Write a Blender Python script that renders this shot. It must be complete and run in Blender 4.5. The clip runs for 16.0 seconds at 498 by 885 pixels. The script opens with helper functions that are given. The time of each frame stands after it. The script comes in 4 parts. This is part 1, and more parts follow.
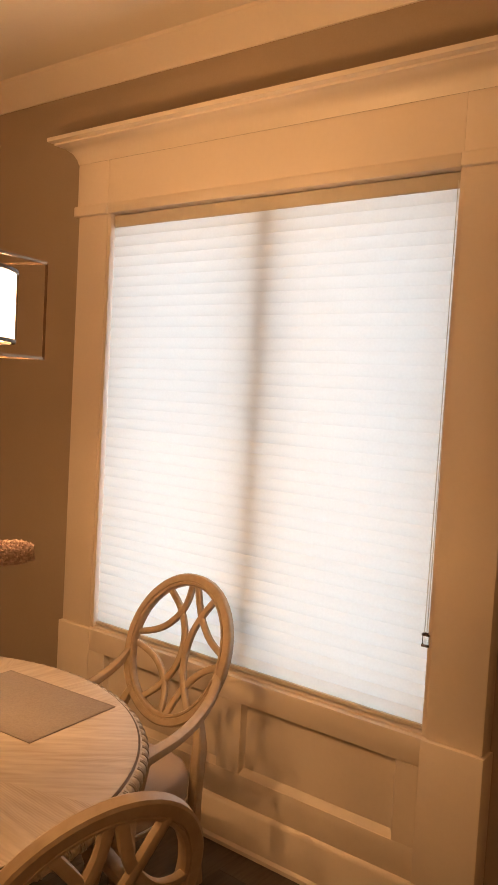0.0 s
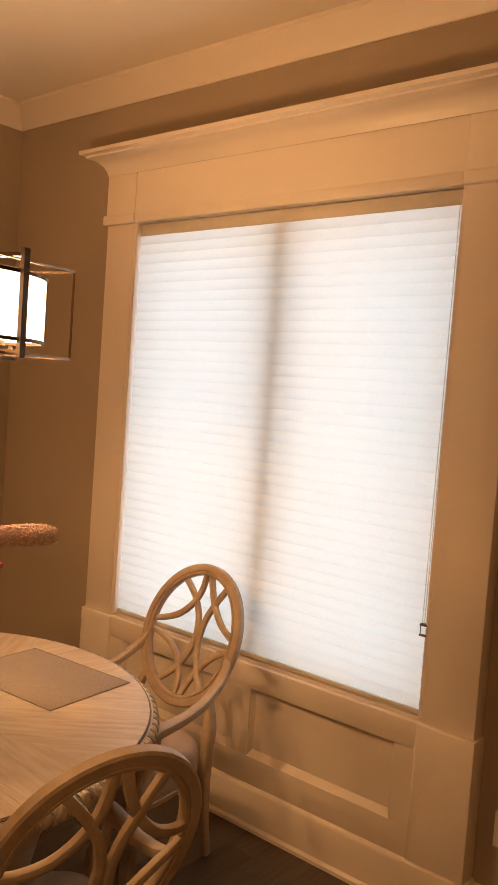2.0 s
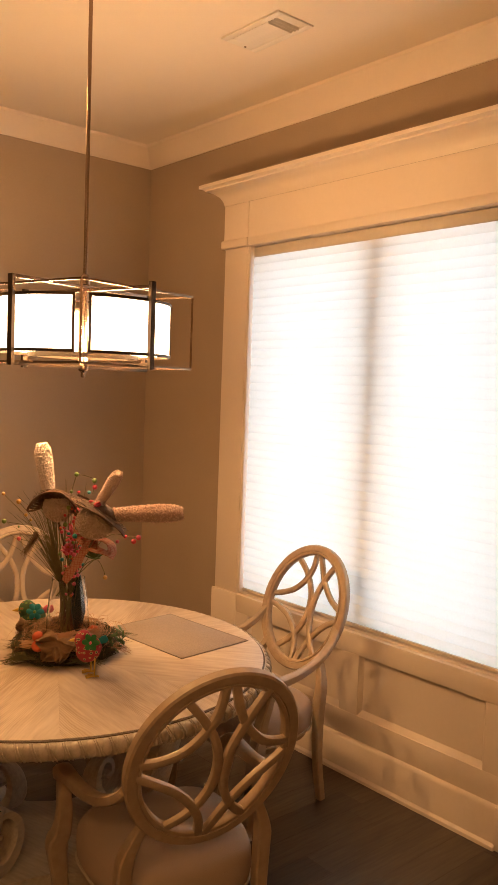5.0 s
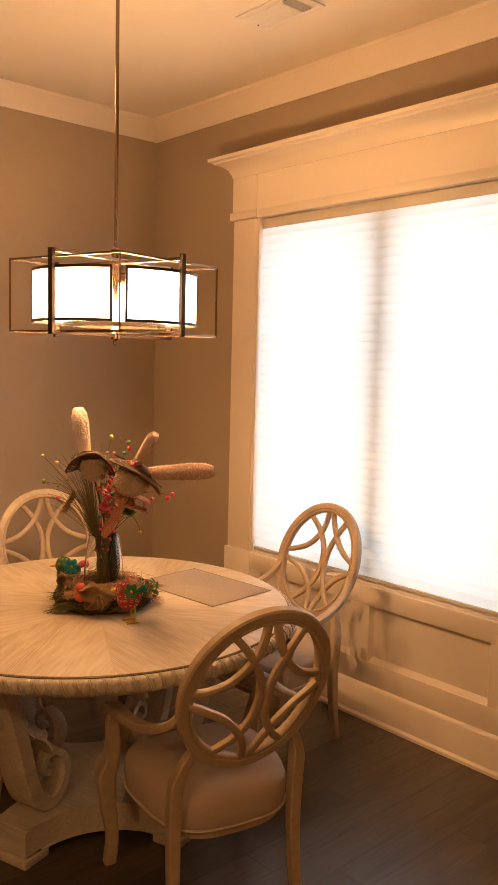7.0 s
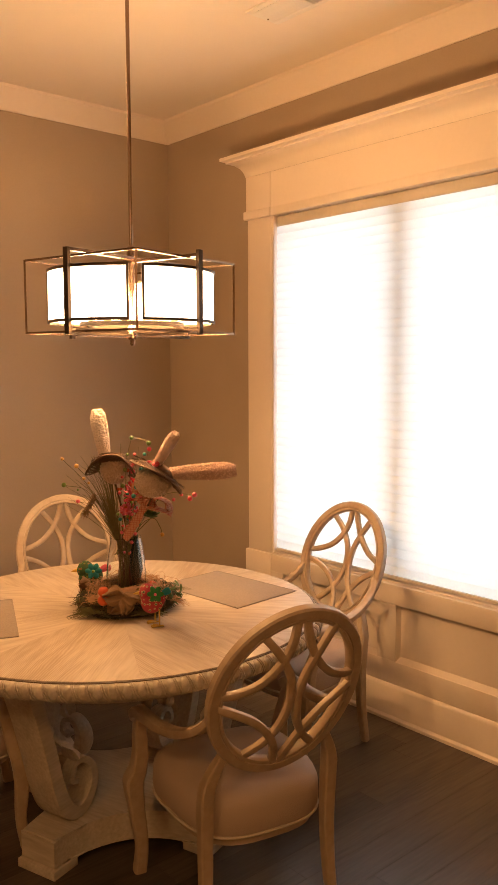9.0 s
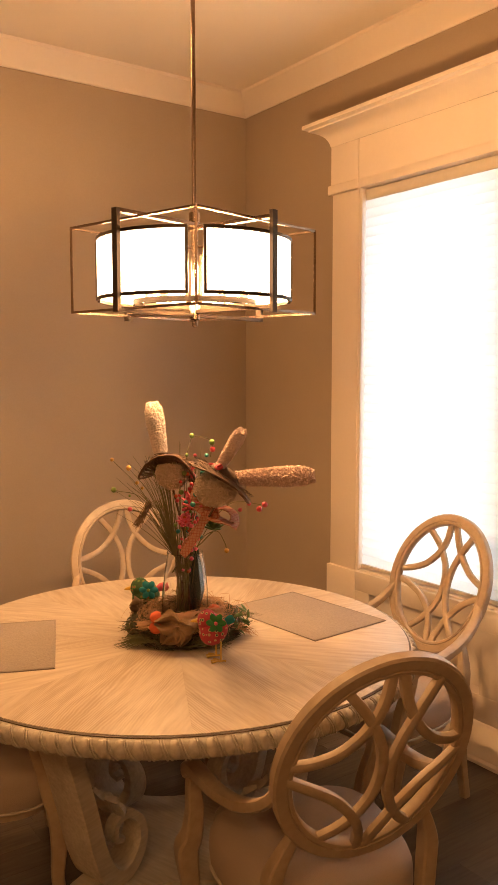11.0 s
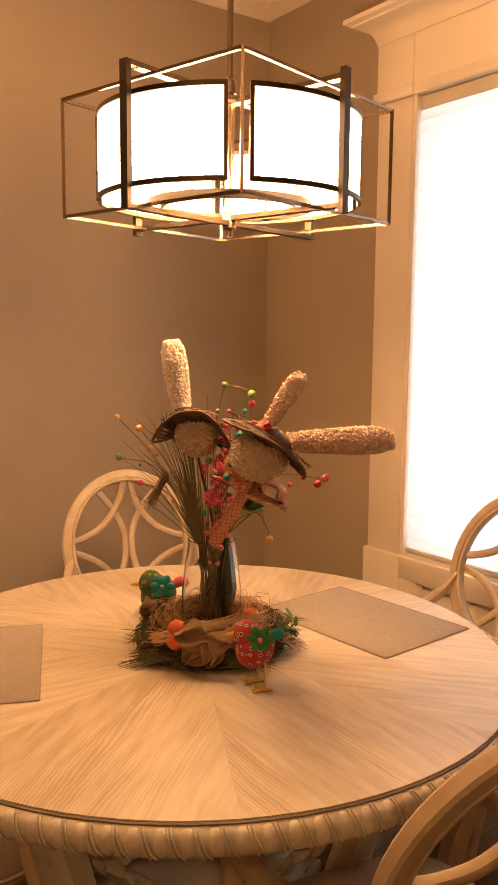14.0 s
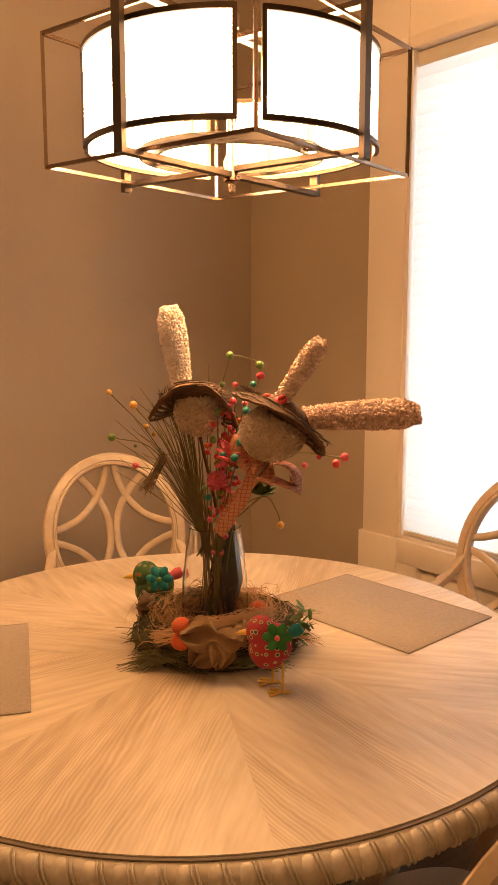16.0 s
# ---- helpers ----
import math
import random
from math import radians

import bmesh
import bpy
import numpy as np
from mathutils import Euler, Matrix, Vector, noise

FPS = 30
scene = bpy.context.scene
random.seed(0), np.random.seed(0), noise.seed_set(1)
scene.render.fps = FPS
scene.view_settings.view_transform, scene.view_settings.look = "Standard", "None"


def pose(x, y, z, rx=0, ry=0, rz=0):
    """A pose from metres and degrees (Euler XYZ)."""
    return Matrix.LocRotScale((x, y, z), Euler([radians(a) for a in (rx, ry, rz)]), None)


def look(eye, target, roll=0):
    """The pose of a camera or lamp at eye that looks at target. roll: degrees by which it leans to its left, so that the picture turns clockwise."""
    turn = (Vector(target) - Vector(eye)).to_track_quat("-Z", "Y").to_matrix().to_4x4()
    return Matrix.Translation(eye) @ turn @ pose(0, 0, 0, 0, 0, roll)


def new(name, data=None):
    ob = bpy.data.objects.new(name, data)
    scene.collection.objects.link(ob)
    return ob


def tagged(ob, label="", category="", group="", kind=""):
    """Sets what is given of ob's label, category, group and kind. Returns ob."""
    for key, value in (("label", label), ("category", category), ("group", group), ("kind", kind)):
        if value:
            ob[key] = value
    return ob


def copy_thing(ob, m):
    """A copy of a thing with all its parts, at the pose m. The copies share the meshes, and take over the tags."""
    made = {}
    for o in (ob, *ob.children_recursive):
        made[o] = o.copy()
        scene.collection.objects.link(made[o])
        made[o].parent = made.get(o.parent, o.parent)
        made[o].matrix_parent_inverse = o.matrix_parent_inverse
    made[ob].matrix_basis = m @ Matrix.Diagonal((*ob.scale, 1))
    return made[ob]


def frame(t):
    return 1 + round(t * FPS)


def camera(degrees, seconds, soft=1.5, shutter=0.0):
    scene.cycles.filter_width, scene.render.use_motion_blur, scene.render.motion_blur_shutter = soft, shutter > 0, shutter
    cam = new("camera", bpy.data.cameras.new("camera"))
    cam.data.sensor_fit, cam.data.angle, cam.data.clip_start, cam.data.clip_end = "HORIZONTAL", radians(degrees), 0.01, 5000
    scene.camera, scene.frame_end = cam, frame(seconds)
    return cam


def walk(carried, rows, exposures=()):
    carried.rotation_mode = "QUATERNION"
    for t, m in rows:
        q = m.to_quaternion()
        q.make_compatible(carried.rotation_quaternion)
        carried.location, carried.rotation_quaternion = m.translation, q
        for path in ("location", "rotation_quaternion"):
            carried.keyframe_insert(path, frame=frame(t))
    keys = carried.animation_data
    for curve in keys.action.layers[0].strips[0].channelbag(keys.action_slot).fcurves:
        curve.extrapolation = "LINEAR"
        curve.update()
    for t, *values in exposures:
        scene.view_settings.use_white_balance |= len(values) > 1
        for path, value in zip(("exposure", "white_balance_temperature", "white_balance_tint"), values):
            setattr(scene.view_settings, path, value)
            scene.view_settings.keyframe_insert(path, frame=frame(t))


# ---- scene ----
cam = camera(34.0, 16.0)
PATH = [
    (0, (0.183, -0.04, 1.665), (-1.039, 1.539, 1.54), 3.2),
    (0.5, (0.187, -0.056, 1.666), (-1.036, 1.522, 1.551), 2.9),
    (1, (0.165, -0.074, 1.664), (-1.041, 1.516, 1.533), 2.8),
    (1.5, (0.203, -0.113, 1.662), (-1.004, 1.475, 1.514), 3.7),
    (2, (0.336, -0.138, 1.664), (-0.942, 1.396, 1.541), 4.1),
    (2.5, (0.403, -0.175, 1.664), (-0.921, 1.32, 1.556), 3.0),
    (3, (0.453, -0.225, 1.664), (-0.898, 1.245, 1.55), 2.5),
    (3.5, (0.509, -0.305, 1.665), (-0.825, 1.179, 1.532), 2.4),
    (4, (0.58, -0.341, 1.66), (-0.772, 1.124, 1.506), 2.7),
    (4.5, (0.654, -0.338, 1.654), (-0.801, 1.026, 1.503), 2.9),
    (5, (0.706, -0.361, 1.66), (-0.806, 0.941, 1.529), 2.0),
    (7.5, (0.756, -0.609, 1.632), (-0.718, 0.726, 1.415), 1.1),
    (8, (0.754, -0.609, 1.622), (-0.725, 0.719, 1.407), 0.4),
    (8.5, (0.75, -0.614, 1.611), (-0.734, 0.711, 1.411), -0.4),
    (9, (0.705, -0.577, 1.606), (-0.8, 0.727, 1.419), -0.2),
    (9.5, (0.624, -0.475, 1.582), (-0.938, 0.765, 1.437), -0.1),
    (10, (0.552, -0.378, 1.57), (-1.084, 0.763, 1.432), 0.4),
    (12.5, (0.07, -0.214, 1.501), (-1.519, 0.977, 1.271), 0.6),
    (13, (-0.013, -0.163, 1.482), (-1.594, 1.04, 1.246), 1.5),
    (13.5, (-0.129, -0.083, 1.467), (-1.729, 1.094, 1.231), 1.5),
    (14, (-0.195, -0.041, 1.457), (-1.81, 1.112, 1.21), 0.5),
    (14.5, (-0.236, -0.03, 1.453), (-1.849, 1.123, 1.19), 0.3),
    (15, (-0.297, -0.025, 1.446), (-1.889, 1.157, 1.181), 0.3),
    (15.5, (-0.343, -0.02, 1.433), (-1.918, 1.182, 1.158), -0.0),
    (16, (-0.38, -0.005, 1.421), (-1.945, 1.207, 1.135), 0.0),
]
walk(cam, [(t, look(eye, target, roll)) for t, eye, target, roll in PATH], [(0, -0.51), (1.5, -0.50), (3.5, -0.42), (5, -0.24), (7.5, -0.06), (10, 0.03), (12.5, 0.14), (16, 0.03)])

# ---- world, sun side light, lamps ----
world = bpy.data.worlds.new("World")
scene.world = world
world.use_nodes = True
sky = world.node_tree.nodes.new("ShaderNodeTexSky")
sky.sky_type, sky.sun_disc = "NISHITA", False
sky.sun_elevation, sky.sun_rotation = radians(40), radians(150)
world.node_tree.nodes["Background"].inputs[1].default_value = 0.1
world.node_tree.links.new(sky.outputs[0], world.node_tree.nodes["Background"].inputs[0])

# DOWN is the power of each unseen ceiling fill light
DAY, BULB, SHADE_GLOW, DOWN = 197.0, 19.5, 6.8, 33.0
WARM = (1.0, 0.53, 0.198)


def lamp(name, kind, power, colour, m, size=0.02, size_y=None):
    data = bpy.data.lights.new(name, kind)
    data.energy, data.color = power, colour
    if kind == "AREA":
        data.shape, data.size, data.size_y = "RECTANGLE", size, size_y or size
    else:
        data.shadow_soft_size = size
    ob = new(name, data)
    ob.matrix_world = m
    return ob


lamp("daylight", "AREA", DAY, (0.93, 0.97, 1.0), look((-1.63, 3.15, 1.6), (-1.63, 2.3, 1.5)), 5.0, 4.5)

# ---- materials ----


def material(name, colour, rough=0.5, metal=0.0, bump=0.0, grain=40.0, vary=0.08, spec=0.5, coat=0.0):
    """Painted, cloth or metal surface: two scales of mottling and a fine relief."""
    m = bpy.data.materials.new(name)
    m.use_nodes = True
    t = m.node_tree
    b = t.nodes["Principled BSDF"]
    b.inputs["Roughness"].default_value, b.inputs["Metallic"].default_value = rough, metal
    b.inputs["Specular IOR Level"].default_value, b.inputs["Coat Weight"].default_value = spec, coat
    co = t.nodes.new("ShaderNodeTexCoord")
    big, small = t.nodes.new("ShaderNodeTexNoise"), t.nodes.new("ShaderNodeTexNoise")
    big.inputs["Scale"].default_value, small.inputs["Scale"].default_value = 2.3, grain
    big.inputs["Detail"].default_value, small.inputs["Detail"].default_value = 3, 4
    for n in (big, small):
        t.links.new(co.outputs["Object"], n.inputs["Vector"])
    mix = t.nodes.new("ShaderNodeMix")
    mix.data_type = "RGBA"
    add = t.nodes.new("ShaderNodeMath")
    add.operation = "MULTIPLY_ADD"
    add.inputs[1].default_value = 0.45
    t.links.new(small.outputs["Fac"], add.inputs[0])
    half = t.nodes.new("ShaderNodeMath")
    half.operation = "MULTIPLY"
    half.inputs[1].default_value = 0.55
    t.links.new(big.outputs["Fac"], half.inputs[0])
    t.links.new(half.outputs[0], add.inputs[2])
    t.links.new(add.outputs[0], mix.inputs["Factor"])
    mix.inputs["A"].default_value = (*[c * (1 - 2 * vary) for c in colour], 1)
    mix.inputs["B"].default_value = (*[min(1, c * (1 + 2 * vary)) for c in colour], 1)
    t.links.new(mix.outputs["Result"], b.inputs["Base Color"])
    if bump:
        bp = t.nodes.new("ShaderNodeBump")
        bp.inputs["Strength"].default_value, bp.inputs["Distance"].default_value = bump, 0.004
        t.links.new(small.outputs["Fac"], bp.inputs["Height"])
        t.links.new(bp.outputs[0], b.inputs["Normal"])
    return m


def wood(name, dark, light, rough=0.45, stretch=(2.0, 26.0, 26.0), bump=0.15, spread=0.25, coat=0.0, fine=1.0, lines=0.0, line_scale=40.0):
    """Grain that runs along the object's x, each object with its own shift and tone."""
    m = bpy.data.materials.new(name)
    m.use_nodes = True
    t = m.node_tree
    b = t.nodes["Principled BSDF"]
    b.inputs["Coat Weight"].default_value = coat
    co, info = t.nodes.new("ShaderNodeTexCoord"), t.nodes.new("ShaderNodeObjectInfo")
    shift = t.nodes.new("ShaderNodeVectorMath")
    shift.operation = "MULTIPLY_ADD"
    shift.inputs[1].default_value = (7.0, 5.0, 3.0)
    t.links.new(info.outputs["Random"], shift.inputs[0])
    t.links.new(co.outputs["Object"], shift.inputs[2])
    mp = t.nodes.new("ShaderNodeMapping")
    mp.inputs["Scale"].default_value = stretch
    t.links.new(shift.outputs[0], mp.inputs["Vector"])
    broad, pores = t.nodes.new("ShaderNodeTexNoise"), t.nodes.new("ShaderNodeTexNoise")
    broad.inputs["Scale"].default_value, broad.inputs["Detail"].default_value = 0.45, 5
    broad.inputs["Distortion"].default_value = 1.2
    pores.inputs["Scale"].default_value, pores.inputs["Detail"].default_value = 5.0 * fine, 3
    t.links.new(mp.outputs[0], broad.inputs["Vector"])
    t.links.new(mp.outputs[0], pores.inputs["Vector"])
    ramp = t.nodes.new("ShaderNodeValToRGB")
    ramp.color_ramp.elements[0].position, ramp.color_ramp.elements[1].position = 0.32, 0.66
    ramp.color_ramp.elements[0].color, ramp.color_ramp.elements[1].color = (*dark, 1), (*light, 1)
    mx = t.nodes.new("ShaderNodeMath")
    mx.operation = "MULTIPLY_ADD"
    mx.inputs[1].default_value = 0.5
    t.links.new(pores.outputs["Fac"], mx.inputs[0])
    hf = t.nodes.new("ShaderNodeMath")
    hf.operation = "MULTIPLY"
    hf.inputs[1].default_value = 0.5
    t.links.new(broad.outputs["Fac"], hf.inputs[0])
    t.links.new(hf.outputs[0], mx.inputs[2])
    grain = mx.outputs[0]
    if lines:
        warp = t.nodes.new("ShaderNodeTexNoise")
        wm = t.nodes.new("ShaderNodeMapping")
        wm.inputs["Scale"].default_value = (1.6, 7.0, 7.0)
        warp.inputs["Scale"].default_value, warp.inputs["Detail"].default_value = 1.0, 2
        t.links.new(shift.outputs[0], wm.inputs["Vector"])
        t.links.new(wm.outputs[0], warp.inputs["Vector"])
        bend = t.nodes.new("ShaderNodeVectorMath")
        bend.operation = "MULTIPLY_ADD"
        bend.inputs[1].default_value = (0.0, 0.085, 0.0)
        t.links.new(warp.outputs["Fac"], bend.inputs[0])
        t.links.new(shift.outputs[0], bend.inputs[2])
        wv = t.nodes.new("ShaderNodeTexWave")
        wv.bands_direction = "Y"
        wv.inputs["Scale"].default_value, wv.inputs["Distortion"].default_value = line_scale, 2.6
        wv.inputs["Detail"].default_value, wv.inputs["Detail Scale"].default_value = 2.0, 0.6
        t.links.new(bend.outputs[0], wv.inputs["Vector"])
        gate = t.nodes.new("ShaderNodeMapRange")
        gate.inputs["From Min"].default_value, gate.inputs["From Max"].default_value = 0.47, 0.66
        gate.inputs["To Min"].default_value, gate.inputs["To Max"].default_value = 0.0, lines
        t.links.new(warp.outputs["Fac"], gate.inputs["Value"])
        cut = t.nodes.new("ShaderNodeMath")
        cut.operation = "MULTIPLY"
        t.links.new(wv.outputs["Fac"], cut.inputs[0])
        t.links.new(gate.outputs[0], cut.inputs[1])
        sub = t.nodes.new("ShaderNodeMath")
        sub.operation = "SUBTRACT"
        t.links.new(mx.outputs[0], sub.inputs[0])
        t.links.new(cut.outputs[0], sub.inputs[1])
        grain = sub.outputs[0]
    t.links.new(grain, ramp.inputs["Fac"])
    hsv = t.nodes.new("ShaderNodeHueSaturation")
    rng = t.nodes.new("ShaderNodeMapRange")
    rng.inputs["To Min"].default_value, rng.inputs["To Max"].default_value = 1 - spread, 1 + spread
    t.links.new(info.outputs["Random"], rng.inputs["Value"])
    t.links.new(rng.outputs[0], hsv.inputs["Value"])
    t.links.new(ramp.outputs[0], hsv.inputs["Color"])
    t.links.new(hsv.outputs[0], b.inputs["Base Color"])
    rr = t.nodes.new("ShaderNodeMapRange")
    rr.inputs["To Min"].default_value, rr.inputs["To Max"].default_value = rough + 0.1, rough - 0.06
    t.links.new(mx.outputs[0], rr.inputs["Value"])
    t.links.new(rr.outputs[0], b.inputs["Roughness"])
    bp = t.nodes.new("ShaderNodeBump")
    bp.inputs["Strength"].default_value, bp.inputs["Distance"].default_value = bump, 0.003
    t.links.new(mx.outputs[0], bp.inputs["Height"])
    t.links.new(bp.outputs[0], b.inputs["Normal"])
    return m


def glow(name, colour, strength, base=(0.9, 0.88, 0.82)):
    m = material(name, base, 0.8)
    b = m.node_tree.nodes["Principled BSDF"]
    b.inputs["Emission Color"].default_value, b.inputs["Emission Strength"].default_value = (*colour, 1), strength
    return m


def clear_glass(name, rough=0.0, tint=(1, 1, 1)):
    m = bpy.data.materials.new(name)
    m.use_nodes = True
    b = m.node_tree.nodes["Principled BSDF"]
    b.inputs["Transmission Weight"].default_value, b.inputs["Roughness"].default_value = 1.0, rough
    b.inputs["IOR"].default_value, b.inputs["Base Color"].default_value = 1.45, (*tint, 1)
    return m


def shade_cloth(name, colour, through_share):
    """Woven stuff that lets light through from behind."""
    m = bpy.data.materials.new(name)
    m.use_nodes = True
    t = m.node_tree
    t.nodes.remove(t.nodes["Principled BSDF"])
    d, tr, mix = t.nodes.new("ShaderNodeBsdfDiffuse"), t.nodes.new("ShaderNodeBsdfTranslucent"), t.nodes.new("ShaderNodeMixShader")
    co, n = t.nodes.new("ShaderNodeTexCoord"), t.nodes.new("ShaderNodeTexNoise")
    n.inputs["Scale"].default_value = 120
    t.links.new(co.outputs["Object"], n.inputs["Vector"])
    c = t.nodes.new("ShaderNodeMix")
    c.data_type = "RGBA"
    c.inputs["A"].default_value, c.inputs["B"].default_value = (*[x * 0.93 for x in colour], 1), (*colour, 1)
    t.links.new(n.outputs["Fac"], c.inputs["Factor"])
    for s in (d, tr):
        t.links.new(c.outputs["Result"], s.inputs["Color"])
    mix.inputs[0].default_value = through_share
    t.links.new(d.outputs[0], mix.inputs[1])
    t.links.new(tr.outputs[0], mix.inputs[2])
    t.links.new(mix.outputs[0], t.nodes["Material Output"].inputs["Surface"])
    return m


WALL = material("taupe wall paint", (0.365, 0.284, 0.212), 0.72, bump=0.06, grain=160, vary=0.07)
CEIL = material("ceiling paint", (0.76, 0.67, 0.575), 0.85, bump=0.05, grain=120, vary=0.03)
TRIM = material("cream trim paint", (0.77, 0.66, 0.56), 0.42, bump=0.03, grain=60, vary=0.03)
FLOORWOOD = wood("dark stained floor board", (0.036, 0.025, 0.019), (0.092, 0.066, 0.050), 0.31, (1.5, 18, 18), 0.4, 0.25)
LIMED = wood("limed oak veneer", (0.365, 0.276, 0.200), (0.59, 0.50, 0.408), 0.36, (1.0, 8.0, 8.0), 0.04, 0.03, fine=1.6, lines=0.15, line_scale=46.0)
CARVED = wood("limed carved wood", (0.40, 0.34, 0.275), (0.60, 0.53, 0.445), 0.5, (3, 20, 20), 0.15, 0.03)
CHAIRWOOD = wood("limed chair wood", (0.385, 0.282, 0.190), (0.475, 0.362, 0.255), 0.38, (9, 9, 9), 0.10, 0.04, coat=0.1)
GROOVE = material("dark glazed groove", (0.10, 0.065, 0.04), 0.6)
SEATCLOTH = material("tan linen upholstery", (0.45, 0.345, 0.275), 0.75, bump=0.4, grain=380, vary=0.07)
PIPING = material("pale piping", (0.55, 0.47, 0.38), 0.7)
MATCLOTH = material("woven taupe placemat", (0.275, 0.222, 0.190), 0.9, bump=0.5, grain=170, vary=0.22)
BRONZE = material("dark bronze metal", (0.075, 0.05, 0.034), 0.38, 0.85, vary=0.15)
DARKBRONZE = material("dull dark bronze", (0.03, 0.019, 0.012), 0.5, 0.6, vary=0.15)
BRUSHED = material("brushed nickel metal", (0.30, 0.21, 0.155), 0.24, 1.0, vary=0.08)
SHADE = glow("lit linen lamp shade", (1.0, 0.68, 0.42), SHADE_GLOW)
LIT = glow("lit bulb", (1.0, 0.62, 0.28), 40.0)
BLINDCLOTH = shade_cloth("white pleated blind cloth", (0.93, 0.94, 0.94), 0.66)
VALANCE = material("blind head rail", (0.62, 0.55, 0.46), 0.5)
CORD = material("blind cord", (0.7, 0.66, 0.6), 0.6)
CLEAR = clear_glass("clear glass")
VENT = material("white vent metal", (0.72, 0.67, 0.6), 0.4)
VENT_SHADOW = material("black vent shadow", (0.03, 0.028, 0.025), 0.9)
PLASTIC = material("ivory plastic", (0.7, 0.64, 0.55), 0.35)

# ---- mesh helpers ----


def thing(name, label, category, m=None, group="", kind=""):
    ob = new(name)
    ob.empty_display_size = 0.1
    if m is not None:
        ob.matrix_world = m
    return tagged(ob, label, category, group, kind)


def mesh_of(name, bm, mats, smooth=True, angle=35):
    me = bpy.data.meshes.new(name)
    bmesh.ops.recalc_face_normals(bm, faces=bm.faces[:])
    if smooth:
        for f in bm.faces:
            f.smooth = True
        for e in bm.edges:
            if len(e.link_faces) == 2 and e.calc_face_angle(0) > radians(angle):
                e.smooth = False
    bm.to_mesh(me)
    bm.free()
    for mt in mats if isinstance(mats, (list, tuple)) else (mats,):
        me.materials.append(mt)
    return me


def part(name, bm, mats, parent=None, label="", smooth=True, angle=35):
    ob = new(name, mesh_of(name, bm, mats, smooth, angle))
    ob.parent = parent
    return tagged(ob, label)


def structure(name, bm, mats, label, category, smooth=True):
    return tagged(part(name, bm, mats, None, "", smooth), label, category, "", "structure")


def box(bm, x0, x1, y0, y1, z0, z1, bevel=0.0, slot=0):
    r = bmesh.ops.create_cube(bm, size=1.0, matrix=Matrix.LocRotScale(((x0 + x1) / 2, (y0 + y1) / 2, (z0 + z1) / 2), None, (x1 - x0, y1 - y0, z1 - z0)))
    vs = r["verts"]
    for f in {f for v in vs for f in v.link_faces}:
        f.material_index = slot
    if bevel:
        bmesh.ops.bevel(bm, geom=list({e for v in vs for e in v.link_edges}), offset=bevel, segments=2, affect="EDGES", profile=0.5)
    return bm


def one_box(*a, **k):
    return box(bmesh.new(), *a, **k)


def smooth_path(pts, n=8, closed=False):
    """Catmull-Rom through the given points."""
    p = [Vector(q) for q in pts]
    out, k = [], len(p)
    for i in range(k if closed else k - 1):
        a, b = p[i], p[(i + 1) % k]
        z = p[i - 1] if closed or i else a * 2 - b
        c = p[(i + 2) % k] if closed or i + 2 < k else b * 2 - a
        for j in range(n):
            s = j / n
            out.append(0.5 * (2 * a + (b - z) * s + (2 * z - 5 * a + 4 * b - c) * s * s + (3 * a - z - 3 * b + c) * s ** 3))
    if not closed:
        out.append(p[-1].copy())
    return out


def oval_section(w, h, n=10, power=0.75):
    """A rounded bar w across and h deep."""
    out = []
    for i in range(n):
        a = 2 * math.pi * i / n
        c, s = math.cos(a), math.sin(a)
        out.append((w / 2 * math.copysign(abs(c) ** power, c), h / 2 * math.copysign(abs(s) ** power, s)))
    return out


def sweep(bm, path, section, up=(0, 0, 1), sizes=None, closed=False, slot=0, caps=True):
    """A section drawn along a path; up is one direction or one for each point."""
    n, k, rings = len(path), len(section), []
    for i, p in enumerate(path):
        p = Vector(p)
        a = Vector(path[i - 1]) if i or closed else p
        b = Vector(path[(i + 1) % n]) if i + 1 < n or closed else p
        t = (b - a).normalized()
        u = Vector(up[i] if isinstance(up, list) else up)
        u = u - t * u.dot(t)
        if u.length < 1e-5:
            u = t.orthogonal()
        u.normalize()
        s = t.cross(u)
        f = sizes[i] if sizes else 1.0
        rings.append([bm.verts.new(p + s * (x * f) + u * (y * f)) for x, y in section])
    for i in range(n if closed else n - 1):
        r, q = rings[i], rings[(i + 1) % n]
        for j in range(k):
            bm.faces.new((r[j], r[(j + 1) % k], q[(j + 1) % k], q[j])).material_index = slot
    if caps and not closed:
        bm.faces.new(rings[0][::-1]).material_index = slot
        bm.faces.new(rings[-1]).material_index = slot
    return bm


def lathe(bm, profile, n=32, centre=(0, 0, 0), slot=0, close=True):
    c, rings = Vector(centre), []
    for r, z in profile:
        rings.append([bm.verts.new(c + Vector((r * math.cos(2 * math.pi * i / n), r * math.sin(2 * math.pi * i / n), z))) for i in range(n)])
    for a, b in zip(rings, rings[1:]):
        for i in range(n):
            bm.faces.new((a[i], a[(i + 1) % n], b[(i + 1) % n], b[i])).material_index = slot
    if close:
        bm.faces.new(rings[0][::-1]).material_index = slot
        bm.faces.new(rings[-1]).material_index = slot
    return bm


def ball(bm, c, r, u=8, v=6, scale=(1, 1, 1), turn=None, slot=0):
    m = Matrix.Translation(c) @ (turn or Matrix()) @ Matrix.Diagonal((*scale, 1))
    vs = bmesh.ops.create_uvsphere(bm, u_segments=u, v_segments=v, radius=r, matrix=m)["verts"]
    for f in {f for w in vs for f in w.link_faces}:
        f.material_index = slot
    return bm


